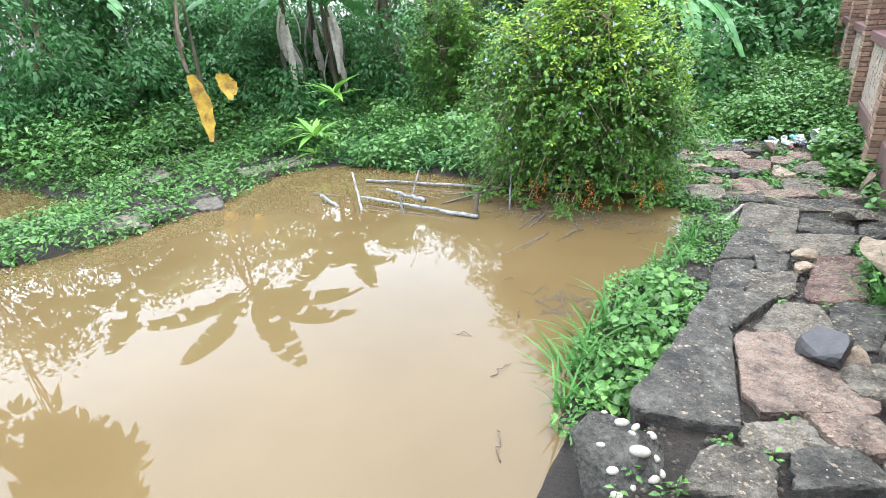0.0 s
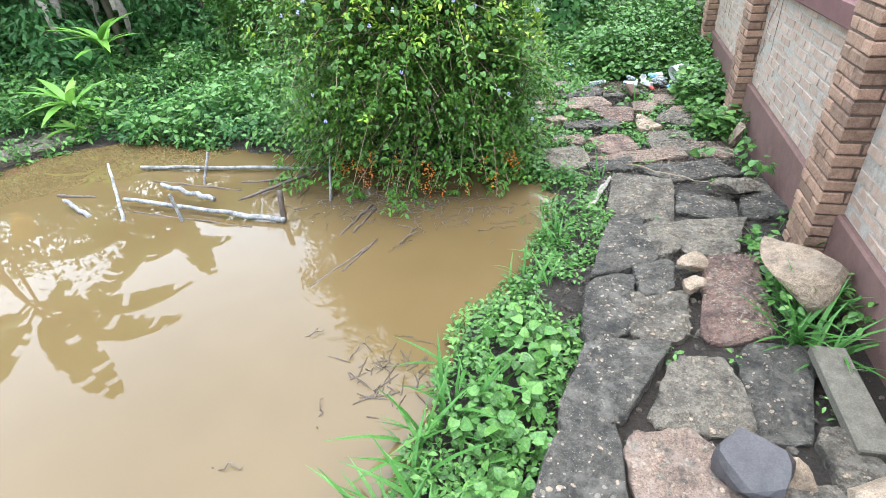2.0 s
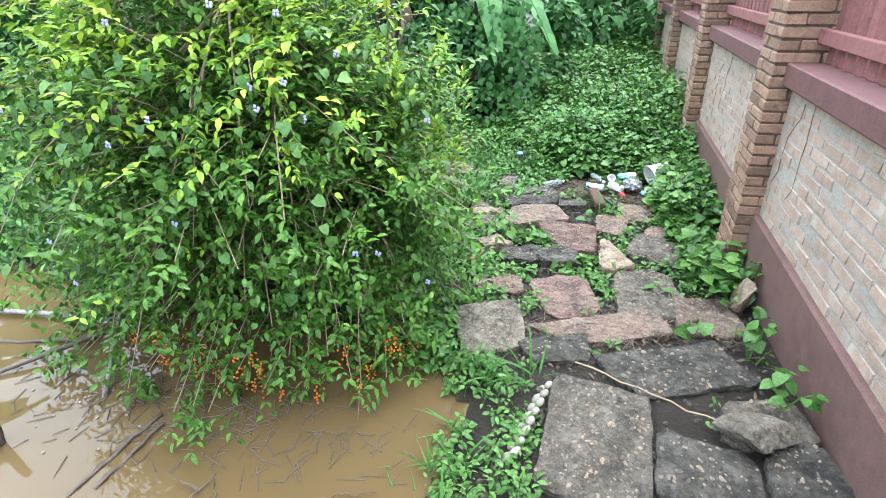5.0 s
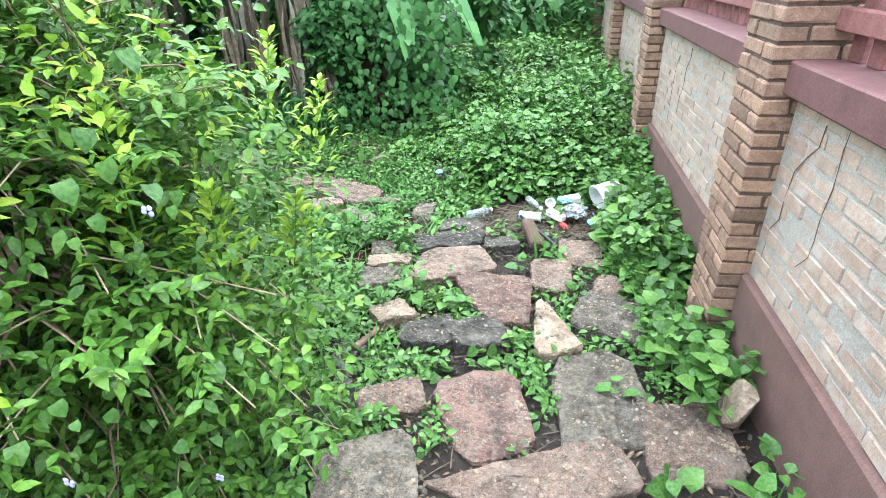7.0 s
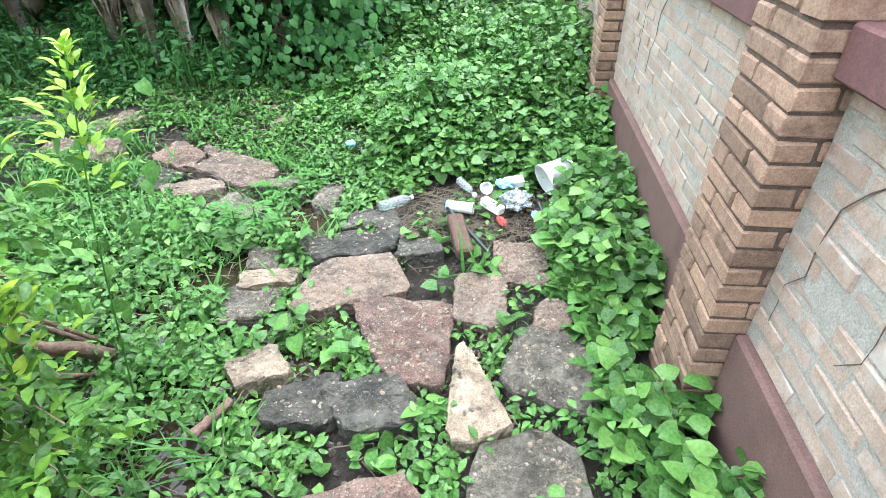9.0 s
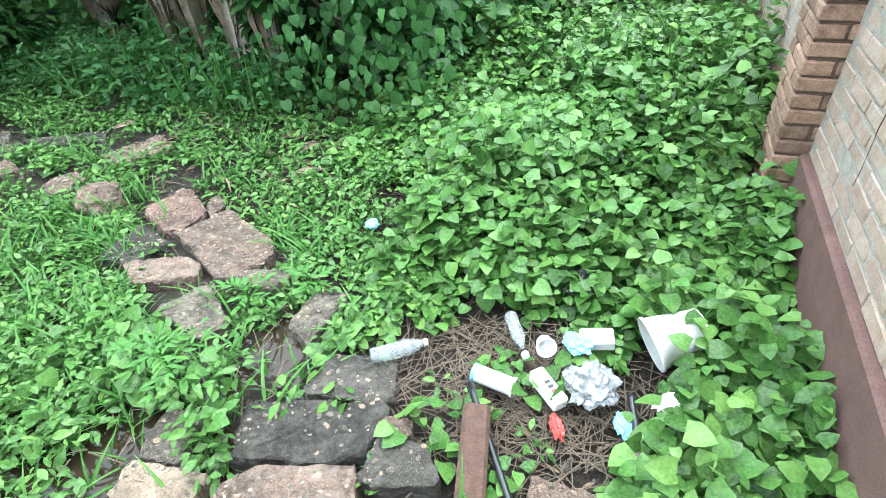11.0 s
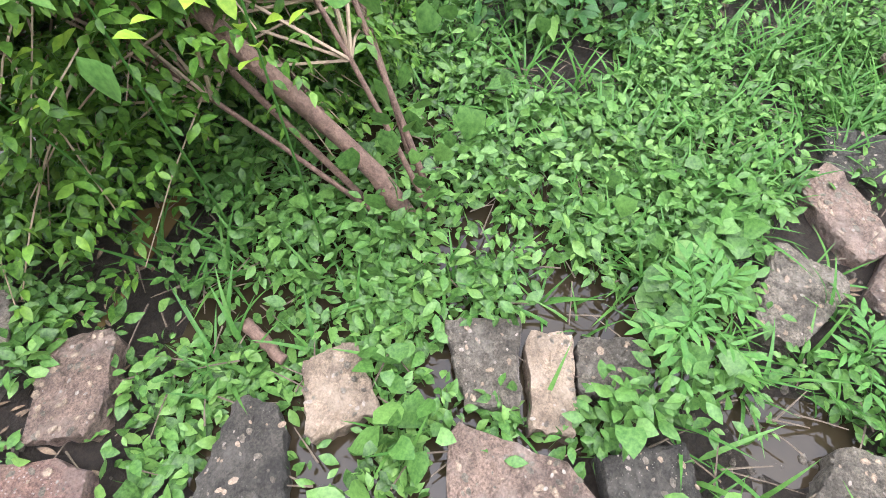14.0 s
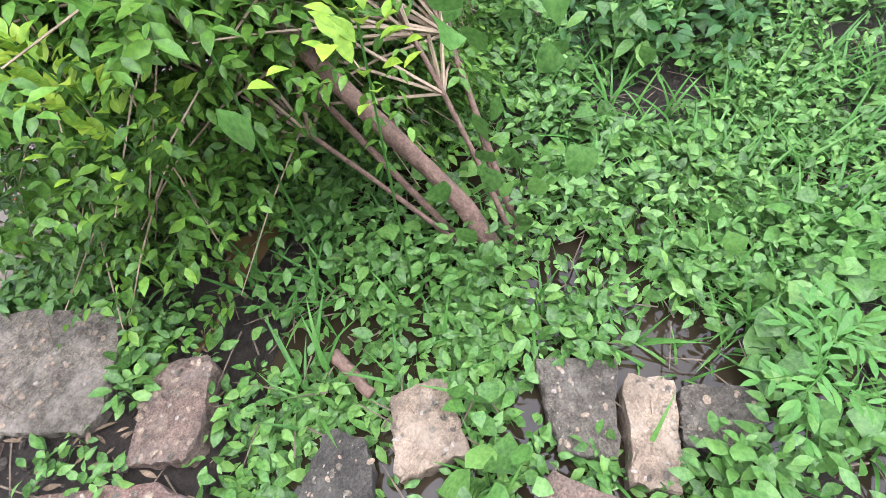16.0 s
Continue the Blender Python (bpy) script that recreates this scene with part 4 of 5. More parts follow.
# branches drooping to the water
bm = bmesh.new()
rng = random.Random(8)
for k in range(9):
    x = rng.uniform(-2.3, -0.9)
    a = Vector((x, 5.6 + rng.uniform(0, 0.3), rng.uniform(0.5, 0.9)))
    tube(bm, bend(a, (x + rng.uniform(-0.2, 0.2), rng.uniform(4.98, 5.25), rng.uniform(0.02, 0.12)), 0.1, 6, 0.03, rng), 0.004, 0.002, 5)
add_to_shrub(tagged(part("twigwork", bm, BARK, None, "bare drooping twigs over the water"), kind="stuff"))

shrub("background_shrub", (-5.1, 9.0, 0.1), (-5.1, 8.9, 1.55), (0.95, 0.85, 1.6), 41, 8, 120, 0.07, "airy light green shrub with bluish flowers behind the pond", 0.06)

# leaning trunk of the shrub near its foot, seen from the path
bm = bmesh.new()
tube(bm, [(-1.29, 7.1, -0.03), (-1.33, 6.96, 0.17), (-1.35, 6.86, 0.27), (-1.335, 6.75, 0.42), (-1.29, 6.63, 0.63), (-1.32, 6.35, 0.95), (-1.45, 6.1, 1.25)], 0.034, 0.018, 10, 0.16, random.Random(2))
add_to_shrub(part("leaning_trunk", bm, BARK, None, "thick reddish-brown leaning stem", True))


# ---- banana plants ----
def banana_leaf(length, width, seed, arch, torn=0.5):
    """A blade along +x that rises and arches over, torn at its edges; returns blade and rib."""
    rng = random.Random(seed)
    n = 22
    blade, ribm = bmesh.new(), bmesh.new()
    pts = []
    for i in range(n + 1):
        t = i / n
        pts.append(Vector((length * (t * 0.9), 0, length * (0.55 * t - arch * t * t))))
    rows = []
    for i, p in enumerate(pts):
        t = max(0.0, (i / n - 0.1) / 0.9)
        w = width / 2 * (math.sin(math.pi * min(1, t ** 0.75 * 0.97)) ** 0.6 if t > 0 else 0.02)
        rows.append((p, w))
    for s in (1, -1):
        for i in range(2, n):
            if rng.random() < torn * 0.25:
                continue
            (p, w), (q, u) = rows[i], rows[i + 1]
            cut = rng.uniform(0.75, 1.0) if rng.random() < torn else 1.0
            dz = -0.25 * w + rng.uniform(-0.02, 0.02)
            dq = -0.25 * u + rng.uniform(-0.02, 0.02)
            vs = [blade.verts.new(c) for c in (p, p + Vector((0, s * w * 0.5, 0.12 * w)), p + Vector((0.05, s * w * cut, dz)), q + Vector((0.05, s * u * cut, dq)), q + Vector((0, s * u * 0.5, 0.12 * u)), q)]
            for f in ((0, 1, 4, 5), (1, 2, 3, 4)):
                blade.faces.new([vs[j] for j in (f if s > 0 else f[::-1])])
    tube(ribm, pts, 0.022, 0.004, 6)
    return blade, ribm


def banana_plant(x, y, h, leaves, seed, label, radius=0.11, spin=0.0, length=1.9, dead=4, arch=0.55, bent=(), sheath=None):
    z = float(ground_z(np.array([x]), np.array([y]))[0])
    thing = empty("banana_plant", (x, y, z - 0.03), label=label, category="banana plant")
    rng = random.Random(seed)
    bm = bmesh.new()
    tube(bm, bend((0, 0, 0), (rng.uniform(-0.15, 0.15), rng.uniform(-0.15, 0.15), h), 0, 8, 0.015, rng), radius, radius * 0.5, 12, 0.06, rng)
    part("pseudostem", bm, STEM, thing, smooth=True)
    for k in range(leaves):
        blade, rib = banana_leaf(length * rng.uniform(0.75, 1.15), length * (0.27 if length > 1.2 else 0.4), seed * 20 + k, arch * rng.uniform(0.75, 1.4), 0.5)
        m = pose(0, 0, h - 0.08 * (k % 3), 0, rng.uniform(-22, 8), spin + 360 * k / leaves + rng.uniform(-18, 18))
        lf = part("leaf", blade, L_BANANA, thing, smooth=True)
        lf.matrix_basis = m
        rb = part("midrib", rib, L_GRASS, lf)
    for spin_b, size, arch_b in bent:
        blade, rib = banana_leaf(size, 0.36, seed * 31 + int(spin_b), arch_b, 0.15)
        lf = part("leaf", blade, L_BANANA, thing, "broad pale green leaf bent down", True)
        lf.matrix_basis = pose(0, 0, h, 0, 0, spin_b)
        part("midrib", rib, L_GRASS, lf)
    for k in range(dead):
        a, s = rng.uniform(0, 6.28), rng.uniform(0.6, 1.3)
        bm = bmesh.new()
        prev = None
        top = h * rng.uniform(0.55, 0.98)
        for i in range(8):
            t = i / 7
            rr = radius * 0.75 + (0.2 if sheath else 0.14) * math.sin(t * 2.2) * s
            c = Vector((math.cos(a) * rr, math.sin(a) * rr, top - t * min(s, top - 0.1)))
            side = Vector((-math.sin(a), math.cos(a), 0)) * (0.03 + 0.04 * math.sin(3 * t)) * rng.uniform(0.7, 1.3)
            fold = Vector((math.cos(a), math.sin(a), 0)) * 0.03
            row = [bm.verts.new(c - side), bm.verts.new(c + fold + Vector((0, 0, rng.uniform(-0.03, 0.03)))), bm.verts.new(c + side)]
            if prev:
                bm.faces.new((prev[0], prev[1], row[1], row[0]))
                bm.faces.new((prev[1], prev[2], row[2], row[1]))
            prev = row
        part("dead_sheath", bm, sheath or (L_DEAD, L_PALE)[k % 3 == 2], thing, "dry brown hanging leaf", True)
    return thing


banana_plant(-4.5, 11.0, 2.3, 7, 51, "banana plant with brown dead sheaths in a clump", 0.13, 20, 2.1, 16)
banana_plant(-3.55, 11.0, 2.0, 6, 52, "banana plant with hanging dry leaves", 0.12, 75, 2.0, 14, bent=((218, 1.1, 1.75),))
banana_plant(-2.75, 10.9, 1.9, 6, 53, "banana plant with pale green stalks and dry sheaths", 0.11, -50, 1.9, 14)
banana_plant(-6.2, 12.2, 2.6, 7, 54, "tall banana plant behind the weeds", 0.13, 5, 2.2, 6)
banana_plant(-8.2, 5.68, 2.6, 8, 55, "slender banana plant with a yellowed hanging leaf", 0.045, 15, 2.3, 2, 0.4)
banana_plant(-8.6, 11.5, 2.8, 8, 57, "banana plant among dark foliage", 0.13, 30, 2.2, 5)
banana_plant(-12.5, 5.5, 3.0, 8, 58, "tall banana plant by the far bank", 0.13, 50, 2.4, 3)
banana_plant(-1.76, 10.95, 1.85, 5, 56, "banana plant rising out of the vines with bent leaves", 0.09, -70, 1.5, 2, bent=((-61, 1.3, 1.28), (-28, 1.5, 1.15)))
banana_plant(-8.7, 8.3, 2.6, 7, 60, "banana plant with pale dead sheaths behind the weeds", 0.08, 0, 2.2, 9, sheath=L_PALE)
banana_plant(-8.1, 8.9, 2.4, 7, 66, "banana plant with a collar of dry leaves", 0.08, 40, 2.1, 9, sheath=L_PALE)
banana_plant(-9.0, 9.4, 2.7, 6, 67, "banana plant with ragged dry sheaths", 0.08, 80, 2.1, 9, sheath=L_PALE)


def hanging_leaf(at, length, width, seed, rz, label):
    rng = random.Random(seed)
    bm = bmesh.new()
    prev = None
    for i in range(15):
        t = i / 14
        w = width * math.sin(math.pi * min(0.97, 0.12 + t * 0.9)) ** 0.6 * rng.uniform(0.85, 1.1) / 2
        c = Vector((0.1 * math.sin(2.5 * t), 0, -length * t))
        row = [bm.verts.new(c + Vector((-w, 0.05 * w, rng.uniform(-0.02, 0.02)))), bm.verts.new(c + Vector((0, 0.3 * w, 0))), bm.verts.new(c + Vector((w * rng.uniform(0.6, 1), 0, rng.uniform(-0.03, 0.03))))]
        if prev:
            bm.faces.new((prev[0], prev[1], row[1], row[0]))
            bm.faces.new((prev[1], prev[2], row[2], row[1]))
        prev = row
    ob = part("yellow_leaf", bm, L_YELLOW, smooth=True)
    ob.matrix_basis = pose(*at, 0, 0, rz)
    return tagged(ob, label, "leaf")


hanging_leaf((-8.12, 5.5, 1.42), 1.1, 0.27, 3, 52, "yellowed banana leaf with brown edge hanging straight down")
hanging_leaf((-7.65, 5.7, 1.42), 0.42, 0.3, 4, 60, "curled yellow and brown dying banana leaf")
hanging_leaf((-13.5, 5.6, 1.7), 0.8, 0.3, 5, 40, "yellow dying banana leaf by the far bank")


def rosette(x, y, z, n, length, seed, label, material=None, width=0.16):
    r = np.random.default_rng(seed)
    a = np.arange(n) * 2.4 + r.normal(0, 0.2, n)
    el = r.uniform(0.15, 1.2, n)
    along = np.stack([np.cos(a), np.sin(a), el], -1)
    up = np.stack([-np.cos(a) * el, -np.sin(a) * el, np.ones(n)], -1)
    thing = empty("leafy_plant", (x, y, float(ground_z(np.array([x]), np.array([y]))[0])), label=label, category="plant")
    bm = bmesh.new()
    tube(bm, [(0, 0, -0.03), (0.02, 0, z * 0.5), (0, 0.02, z)], 0.018, 0.012, 6)
    part("stalk", bm, L_GRASS, thing)
    place = np.zeros((n, 3)) + np.array([0, 0, z])
    place[:, 2] -= r.uniform(0, 0.2, n) * z
    batch("leaves", leaf_template((width, width * 1.25, width * 1.1, width * 0.6), 0.25, 0.35), place, along, up, length * r.uniform(0.7, 1.15, n), material or L_LIME_GREEN, thing)
    return thing


L_LIME_GREEN = leaf_mat("fresh_green_leaf", (0.09, 0.23, 0.03), (0.17, 0.36, 0.05), (0.26, 0.44, 0.08))
rosette(-6.15, 6.05, 0.4, 14, 0.5, 61, "fresh green long-leaved plant on the far bank")
rosette(-6.75, 7.3, 0.85, 16, 0.6, 62, "tall fresh green long-leaved plant in the weeds")
rosette(-6.1, 5.95, 0.12, 10, 0.35, 63, "small long-leaved plant at the water edge")
rosette(-7.2, 7.4, 0.5, 14, 0.5, 64, "long-leaved plant behind the pond", L_DARK)
rosette(-11.0, 8.6, 1.3, 18, 0.7, 65, "tall leafy plant in the thicket", L_DARK)


# ---- thicket and trees ----
def leafy_mass(name, x, y, h, rad, seed, n, leaf, template, material, label, category="tree", trunk=0.1, lo=0.08):
    """A tree or bush: tapered trunk, limbs, and a crown of uneven leaf clumps."""
    z = float(ground_z(np.array([x]), np.array([y]))[0])
    thing = empty(name, (x, y, z - 0.05), label=label, category=category)
    rng, r = random.Random(seed), np.random.default_rng(seed)
    bm = bmesh.new()
    tube(bm, bend((0, 0, 0), (rng.uniform(-0.3, 0.3), rng.uniform(-0.3, 0.3), h * 0.85), 0, 7, 0.05, rng), trunk, trunk * 0.3, 8, 0.1, rng)
    part("trunk", bm, BARK, thing, smooth=True)
    clumps = []
    for k in range(int(10 + h * 4)):
        a, u = rng.uniform(0, 6.28), rng.uniform(lo, 1.0)
        rr = rad * (1 - 0.45 * abs(u - 0.45)) * rng.uniform(0.35, 1)
        c = (rr * math.cos(a), rr * math.sin(a), h * u)
        clumps.append((*c, rng.uniform(0.28, 0.5) * rad))
        if k % 3 == 0:
            bm = bmesh.new()
            tube(bm, bend((0, 0, h * u * 0.6), c, 0.05, 4, 0.04, rng), trunk * 0.35, trunk * 0.1, 5)
            part("limb", bm, BARK, thing)
    C = np.array(clumps)
    k = r.integers(0, len(C), n)
    v = r.normal(0, 1, (n, 3))
    v /= np.linalg.norm(v, axis=1, keepdims=True)
    pos = C[k, :3] + v * (C[k, 3] * r.uniform(0.55, 1.1, n))[:, None] * np.array([1, 1, 0.8])
    pos[:, 2] = np.maximum(pos[:, 2], 0.1)
    along = v * np.array([1, 1, 0.2]) + r.normal(0, 0.4, (n, 3)) + np.array([0, 0, -0.35])
    up = v * 0.6 + np.array([0, 0, 1.0]) + r.normal(0, 0.3, (n, 3))
    batch("crown", template, pos, along, up, leaf * r.uniform(0.6, 1.25, n), material, thing)
    return thing


L_MID = leaf_mat("thicket_leaf", (0.03, 0.095, 0.025), (0.07, 0.185, 0.05), (0.14, 0.29, 0.085), 0.4, 0.4)
leafy_mass("vine_bush", -1.75, 10.7, 1.75, 0.7, 71, 4600, 0.11, HEART_LO, L_DARK, "dark bush smothered in heart-leaved vine", "bush", 0.05)
leafy_mass("vine_bush", -1.0, 11.6, 1.6, 0.7, 72, 2600, 0.11, HEART_LO, L_MID, "vine-covered bush beyond the path", "bush", 0.05)
leafy_mass("vine_bush", -3.2, 12.0, 2.5, 0.9, 74, 3200, 0.12, HEART_LO, L_DARK, "dark vine curtain behind the banana stems", "bush", 0.05)
leafy_mass("vine_bush", -4.9, 12.2, 2.5, 0.9, 75, 3200, 0.12, HEART_LO, L_DARK, "dark vine curtain behind the banana stems", "bush", 0.05)
leafy_mass("vine_bush", 0.3, 15.6, 2.2, 1.0, 73, 2600, 0.13, HEART_LO, L_MID, "vine thicket at the end of the wall", "bush", 0.05)
for i, (x, y, h, rad) in enumerate([(-3.4, 13.4, 3.6, 1.6), (-6.4, 14.4, 4.6, 1.9), (-9.8, 13.2, 4.2, 1.9), (-12.8, 10.6, 4.6, 1.9), (-13.8, 7.4, 4.4, 1.8), (-15.4, 3.6, 4.8, 2.0), (-0.8, 15.8, 3.8, 1.7), (-17.5, -0.5, 5.2, 2.2), (-3.9, 17.0, 5.4, 2.3), (-11.8, 16.0, 5.6, 2.4), (-16.6, 12.8, 5.8, 2.5), (0.9, 18.6, 5.0, 2.2)]):
    leafy_mass("tree", x, y, h, rad, 80 + i, 3600, 0.21, FAR_LEAF, (L_MID, L_DARK)[i % 2], "dense broadleaf tree in the thicket behind the pond")
for i, (x, y, h, rad) in enumerate([(-8.2, 9.9, 1.7, 1.0), (-10.8, 9.6, 1.9, 1.1), (-11.0, 4.6, 1.4, 1.0), (-12.2, 2.4, 1.6, 1.1), (-6.6, 10.8, 1.6, 0.9), (-2.9, 12.2, 1.6, 0.9), (-10.2, 7.9, 1.5, 1.0), (-12.4, 8.4, 2.6, 1.3), (-12.0, 6.4, 1.7, 1.1), (-14.2, 9.6, 3.2, 1.5), (-14.4, 5.0, 2.6, 1.4), (-16.6, 6.4, 3.6, 1.8), (-15.0, 1.2, 2.4, 1.5), (-10.6, 11.8, 2.6, 1.3), (-7.6, 13.0, 2.6, 1.3), (-5.0, 13.4, 2.4, 1.2), (-9.4, 7.3, 1.1, 0.7), (-18.5, 9.5, 4.2, 2.2), (-18.5, 3.0, 4.0, 2.0), (-17.0, 8.0, 3.0, 1.8), (-20.5, 6.0, 5.0, 2.4), (-13.0, 4.0, 1.6, 1.1), (-10.6, 10.6, 2.4, 1.2), (-11.6, 7.2, 2.2, 1.2), (-9.9, 8.7, 2.0, 1.0), (-7.2, 9.9, 2.0, 1.0), (-12.9, 9.4, 2.8, 1.3), (-6.0, 10.2, 1.7, 0.9), (-10.9, 5.9, 1.5, 0.9), (-13.6, 6.3, 2.8, 1.3), (-11.5, 4.8, 2.9, 1.2), (-13.2, 7.6, 3.4, 1.5), (-11.0, 8.7, 2.6, 1.1), (-9.6, 10.4, 2.5, 1.1), (-14.6, 7.2, 4.2, 1.7), (-12.6, 10.8, 3.6, 1.5), (-8.2, 7.7, 1.05, 0.8), (-9.2, 8.1, 1.2, 0.8), (-10.3, 6.9, 0.9, 0.7)]):
    leafy_mass("bush", x, y, h, rad, 100 + i, 2600, 0.13, FAR_LEAF, (L_DARK, L_MID)[i % 2], "leafy green bush in the thicket", "bush", 0.04)


# ---- sticks in the pond ----
def stick(name, a, b, r0, r1, material, label, seed, jit=0.006, group=""):
    rng = random.Random(seed)
    bm = bmesh.new()
    mid = (Vector(a) + Vector(b)) / 2
    tube(bm, [p - mid for p in bend(a, b, 0, 9, jit, rng)], r0 * 0.8, r1 * 0.8, 8, 0.16, rng)
    ob = part(name, bm, material, smooth=True)
    ob.matrix_basis = pose(*mid)
    return tagged(ob, label, "stick", group)


G = "sticks in the pond"
BL, DK = "bleached and charred stick lying in the muddy water", "dark wet stick floating on the pond"
stick("stick", (-4.05, 4.56, 0.07), (-2.46, 4.52, 0.03), 0.02, 0.026, STICK, BL, 1, group=G)
stick("stick", (-4.55, 5.27, 0.03), (-2.5, 5.5, 0.04), 0.022, 0.02, STICK, BL, 2, group=G)
stick("stick", (-4.3, 4.75, 0.3), (-3.8, 4.27, -0.06), 0.012, 0.022, STICK, "upright bleached stake stuck in the pond", 3, group=G)
stick("stick", (-3.82, 4.78, 0.12), (-3.2, 4.66, 0.08), 0.022, 0.03, STICK, "short charred stick with white ash", 4, 0.012, G)
stick("stick", (-4.6, 4.45, 0.07), (-4.23, 4.34, 0.0), 0.022, 0.024, STICK, BL, 5, group=G)
stick("stick", (-3.36, 4.4, 0.24), (-3.34, 4.42, -0.08), 0.016, 0.02, STICK, "short upright stake in the pond", 6, 0.004, G)
stick("stick", (-2.5, 4.6, 0.24), (-2.5, 4.55, -0.08), 0.026, 0.03, STICK_DARK, "thick upright stub in the pond", 7, 0.004, G)
stick("stick", (-3.62, 5.2, 0.26), (-3.66, 5.05, -0.06), 0.014, 0.018, STICK, "thin upright stake in the pond", 8, 0.006, G)
stick("stick", (-3.1, 4.82, 0.0), (-2.62, 5.32, 0.08), 0.014, 0.02, STICK_DARK, DK, 9, group=G)
stick("stick", (-2.42, 5.3, 0.3), (-2.27, 4.88, -0.06), 0.012, 0.016, STICK, "leaning bleached stick by the shrub", 10, group=G)
stick("stick", (-1.95, 4.42, 0.0), (-1.9, 4.9, 0.01), 0.01, 0.014, STICK_DARK, DK, 11, group=G)
stick("stick", (-1.85, 3.8, -0.004), (-1.65, 4.4, 0.0), 0.008, 0.012, STICK_DARK, DK, 12, group=G)
stick("stick", (-4.9, 4.62, 0.01), (-4.5, 4.66, 0.0), 0.02, 0.014, STICK_DARK, DK, 13, group=G)
stick("stick", (-3.3, 5.15, 0.0), (-2.7, 5.3, 0.02), 0.014, 0.012, STICK_DARK, DK, 14, group=G)
stick("stick", (-4.2, 5.05, 0.0), (-3.2, 5.0, 0.0), 0.014, 0.012, STICK_DARK, DK, 15, group=G)
stick("stick", (-3.9, 4.48, 0.0), (-2.7, 4.42, 0.0), 0.012, 0.008, STICK_DARK, DK, 16, group=G)
for k, (x, y, a, l) in enumerate([(-1.45, 4.35, 55, 0.3), (-1.4, 4.62, 130, 0.3), (-1.1, 3.25, 20, 0.35), (-1.15, 3.1, 160, 0.3), (-1.3, 3.35, 80, 0.28), (-1.55, 2.55, 15, 0.2), (-1.15, 2.3, 70, 0.25), (-0.85, 4.7, 20, 0.4), (-1.0, 5.0, 8, 0.5), (-1.3, 2.9, 110, 0.25), (-0.9, 1.75, 120, 0.3), (-1.6, 3.4, 40, 0.15)]):
    d = Vector((math.cos(radians(a)), math.sin(radians(a)), 0)) * l * 0.33
    stick("twig", Vector((x, y, 0.006)) - d, Vector((x, y, 0.012)) + d, 0.004, 0.0025, STICK_DARK, "thin dark twig floating on the muddy water", 40 + k, 0.015, "floating twigs")
forked = empty("forked_twig", (-1.46, 4.38, 0.012), label="dark forked twig floating on the muddy water", category="stick", group="floating twigs")
for ends in (((0, 0, 0), (0.05, 0.28, 0.01)), ((0.035, 0.19, 0.006), (-0.09, 0.2, 0.03)), ((0.02, 0.1, 0.003), (0.1, 0.17, 0.015))):
    bm = bmesh.new()
    tube(bm, bend(*ends, 0, 5, 0.006, random.Random(5)), 0.007, 0.003, 6)
    part("branch", bm, STICK_DARK, forked)
stick("stick", (-1.87, 4.48, 0.0), (-1.84, 4.85, 0.012), 0.012, 0.008, STICK_DARK, DK, 17, group=G)
stick("stick", (-1.72, 4.0, 0.0), (-1.65, 4.42, 0.008), 0.01, 0.006, STICK_DARK, DK, 18, group=G)
rng = random.Random(12)
bm = bmesh.new()
for k in range(420):
    x, y = rng.gauss(-1.05, 0.13), rng.gauss(3.2, 0.12)
    if k > 60:
        x, y = rng.gauss(-1.8, 0.55), rng.gauss(4.98, 0.16)
    a, l = rng.uniform(0, 6.28), rng.uniform(0.015, 0.07)
    d = Vector((math.cos(a), math.sin(a), 0)) * l
    tube(bm, [Vector((x, y, 0.003)) - d, Vector((x, y, 0.005)), Vector((x, y, 0.003)) + d], 0.003, 0.0015, 4)
tagged(part("floating_debris", bm, STICK_DARK), "dark plant debris floating on the pond", "debris", kind="stuff")
bm = bmesh.new()
for k in range(26):
    x, y = rng.gauss(-2.2, 0.35), rng.gauss(4.85, 0.15)
    lathe(bm, [(0.0, 0.006), (rng.uniform(0.004, 0.009), 0.005), (0.004, -0.003)], 6, Matrix.Translation((x, y, 0)))
tagged(part("floating_scum", bm, PEBBLE_DULL), "pale flecks of scum floating by the sticks", "debris", kind="stuff")


# ---- loose stones and rubble on the path ----
def rock(name, at, size, rz, seed, material, label, tilt=(0, 0)):
    """A broken lump with flat fracture faces; size is its full width, length and height, at its top centre."""
    rng = random.Random(seed)
    bm = bmesh.new()
    bmesh.ops.create_icosphere(bm, subdivisions=3, radius=1)
    cuts = [(Vector((rng.gauss(0, 1), rng.gauss(0, 1), rng.gauss(0, 0.8))).normalized(), rng.uniform(0.42, 0.72)) for _ in range(13)]
    for v in bm.verts:
        p = v.co.copy()
        for nrm, d in cuts:
            over = p.dot(nrm) - d
            if over > 0:
                p -= nrm * over
        p *= 1 + 0.05 * noise.noise(v.co * 3.1 + Vector((seed, 0, 0)))
        v.co = Vector((p.x * size[0] * 0.78, p.y * size[1] * 0.78, p.z * size[2] * 0.78 - size[2] * 0.5))
    ob = part(name, bm, material)
    ob.matrix_basis = pose(*at, tilt[0], tilt[1], rz)
    return tagged(ob, label, "rock")


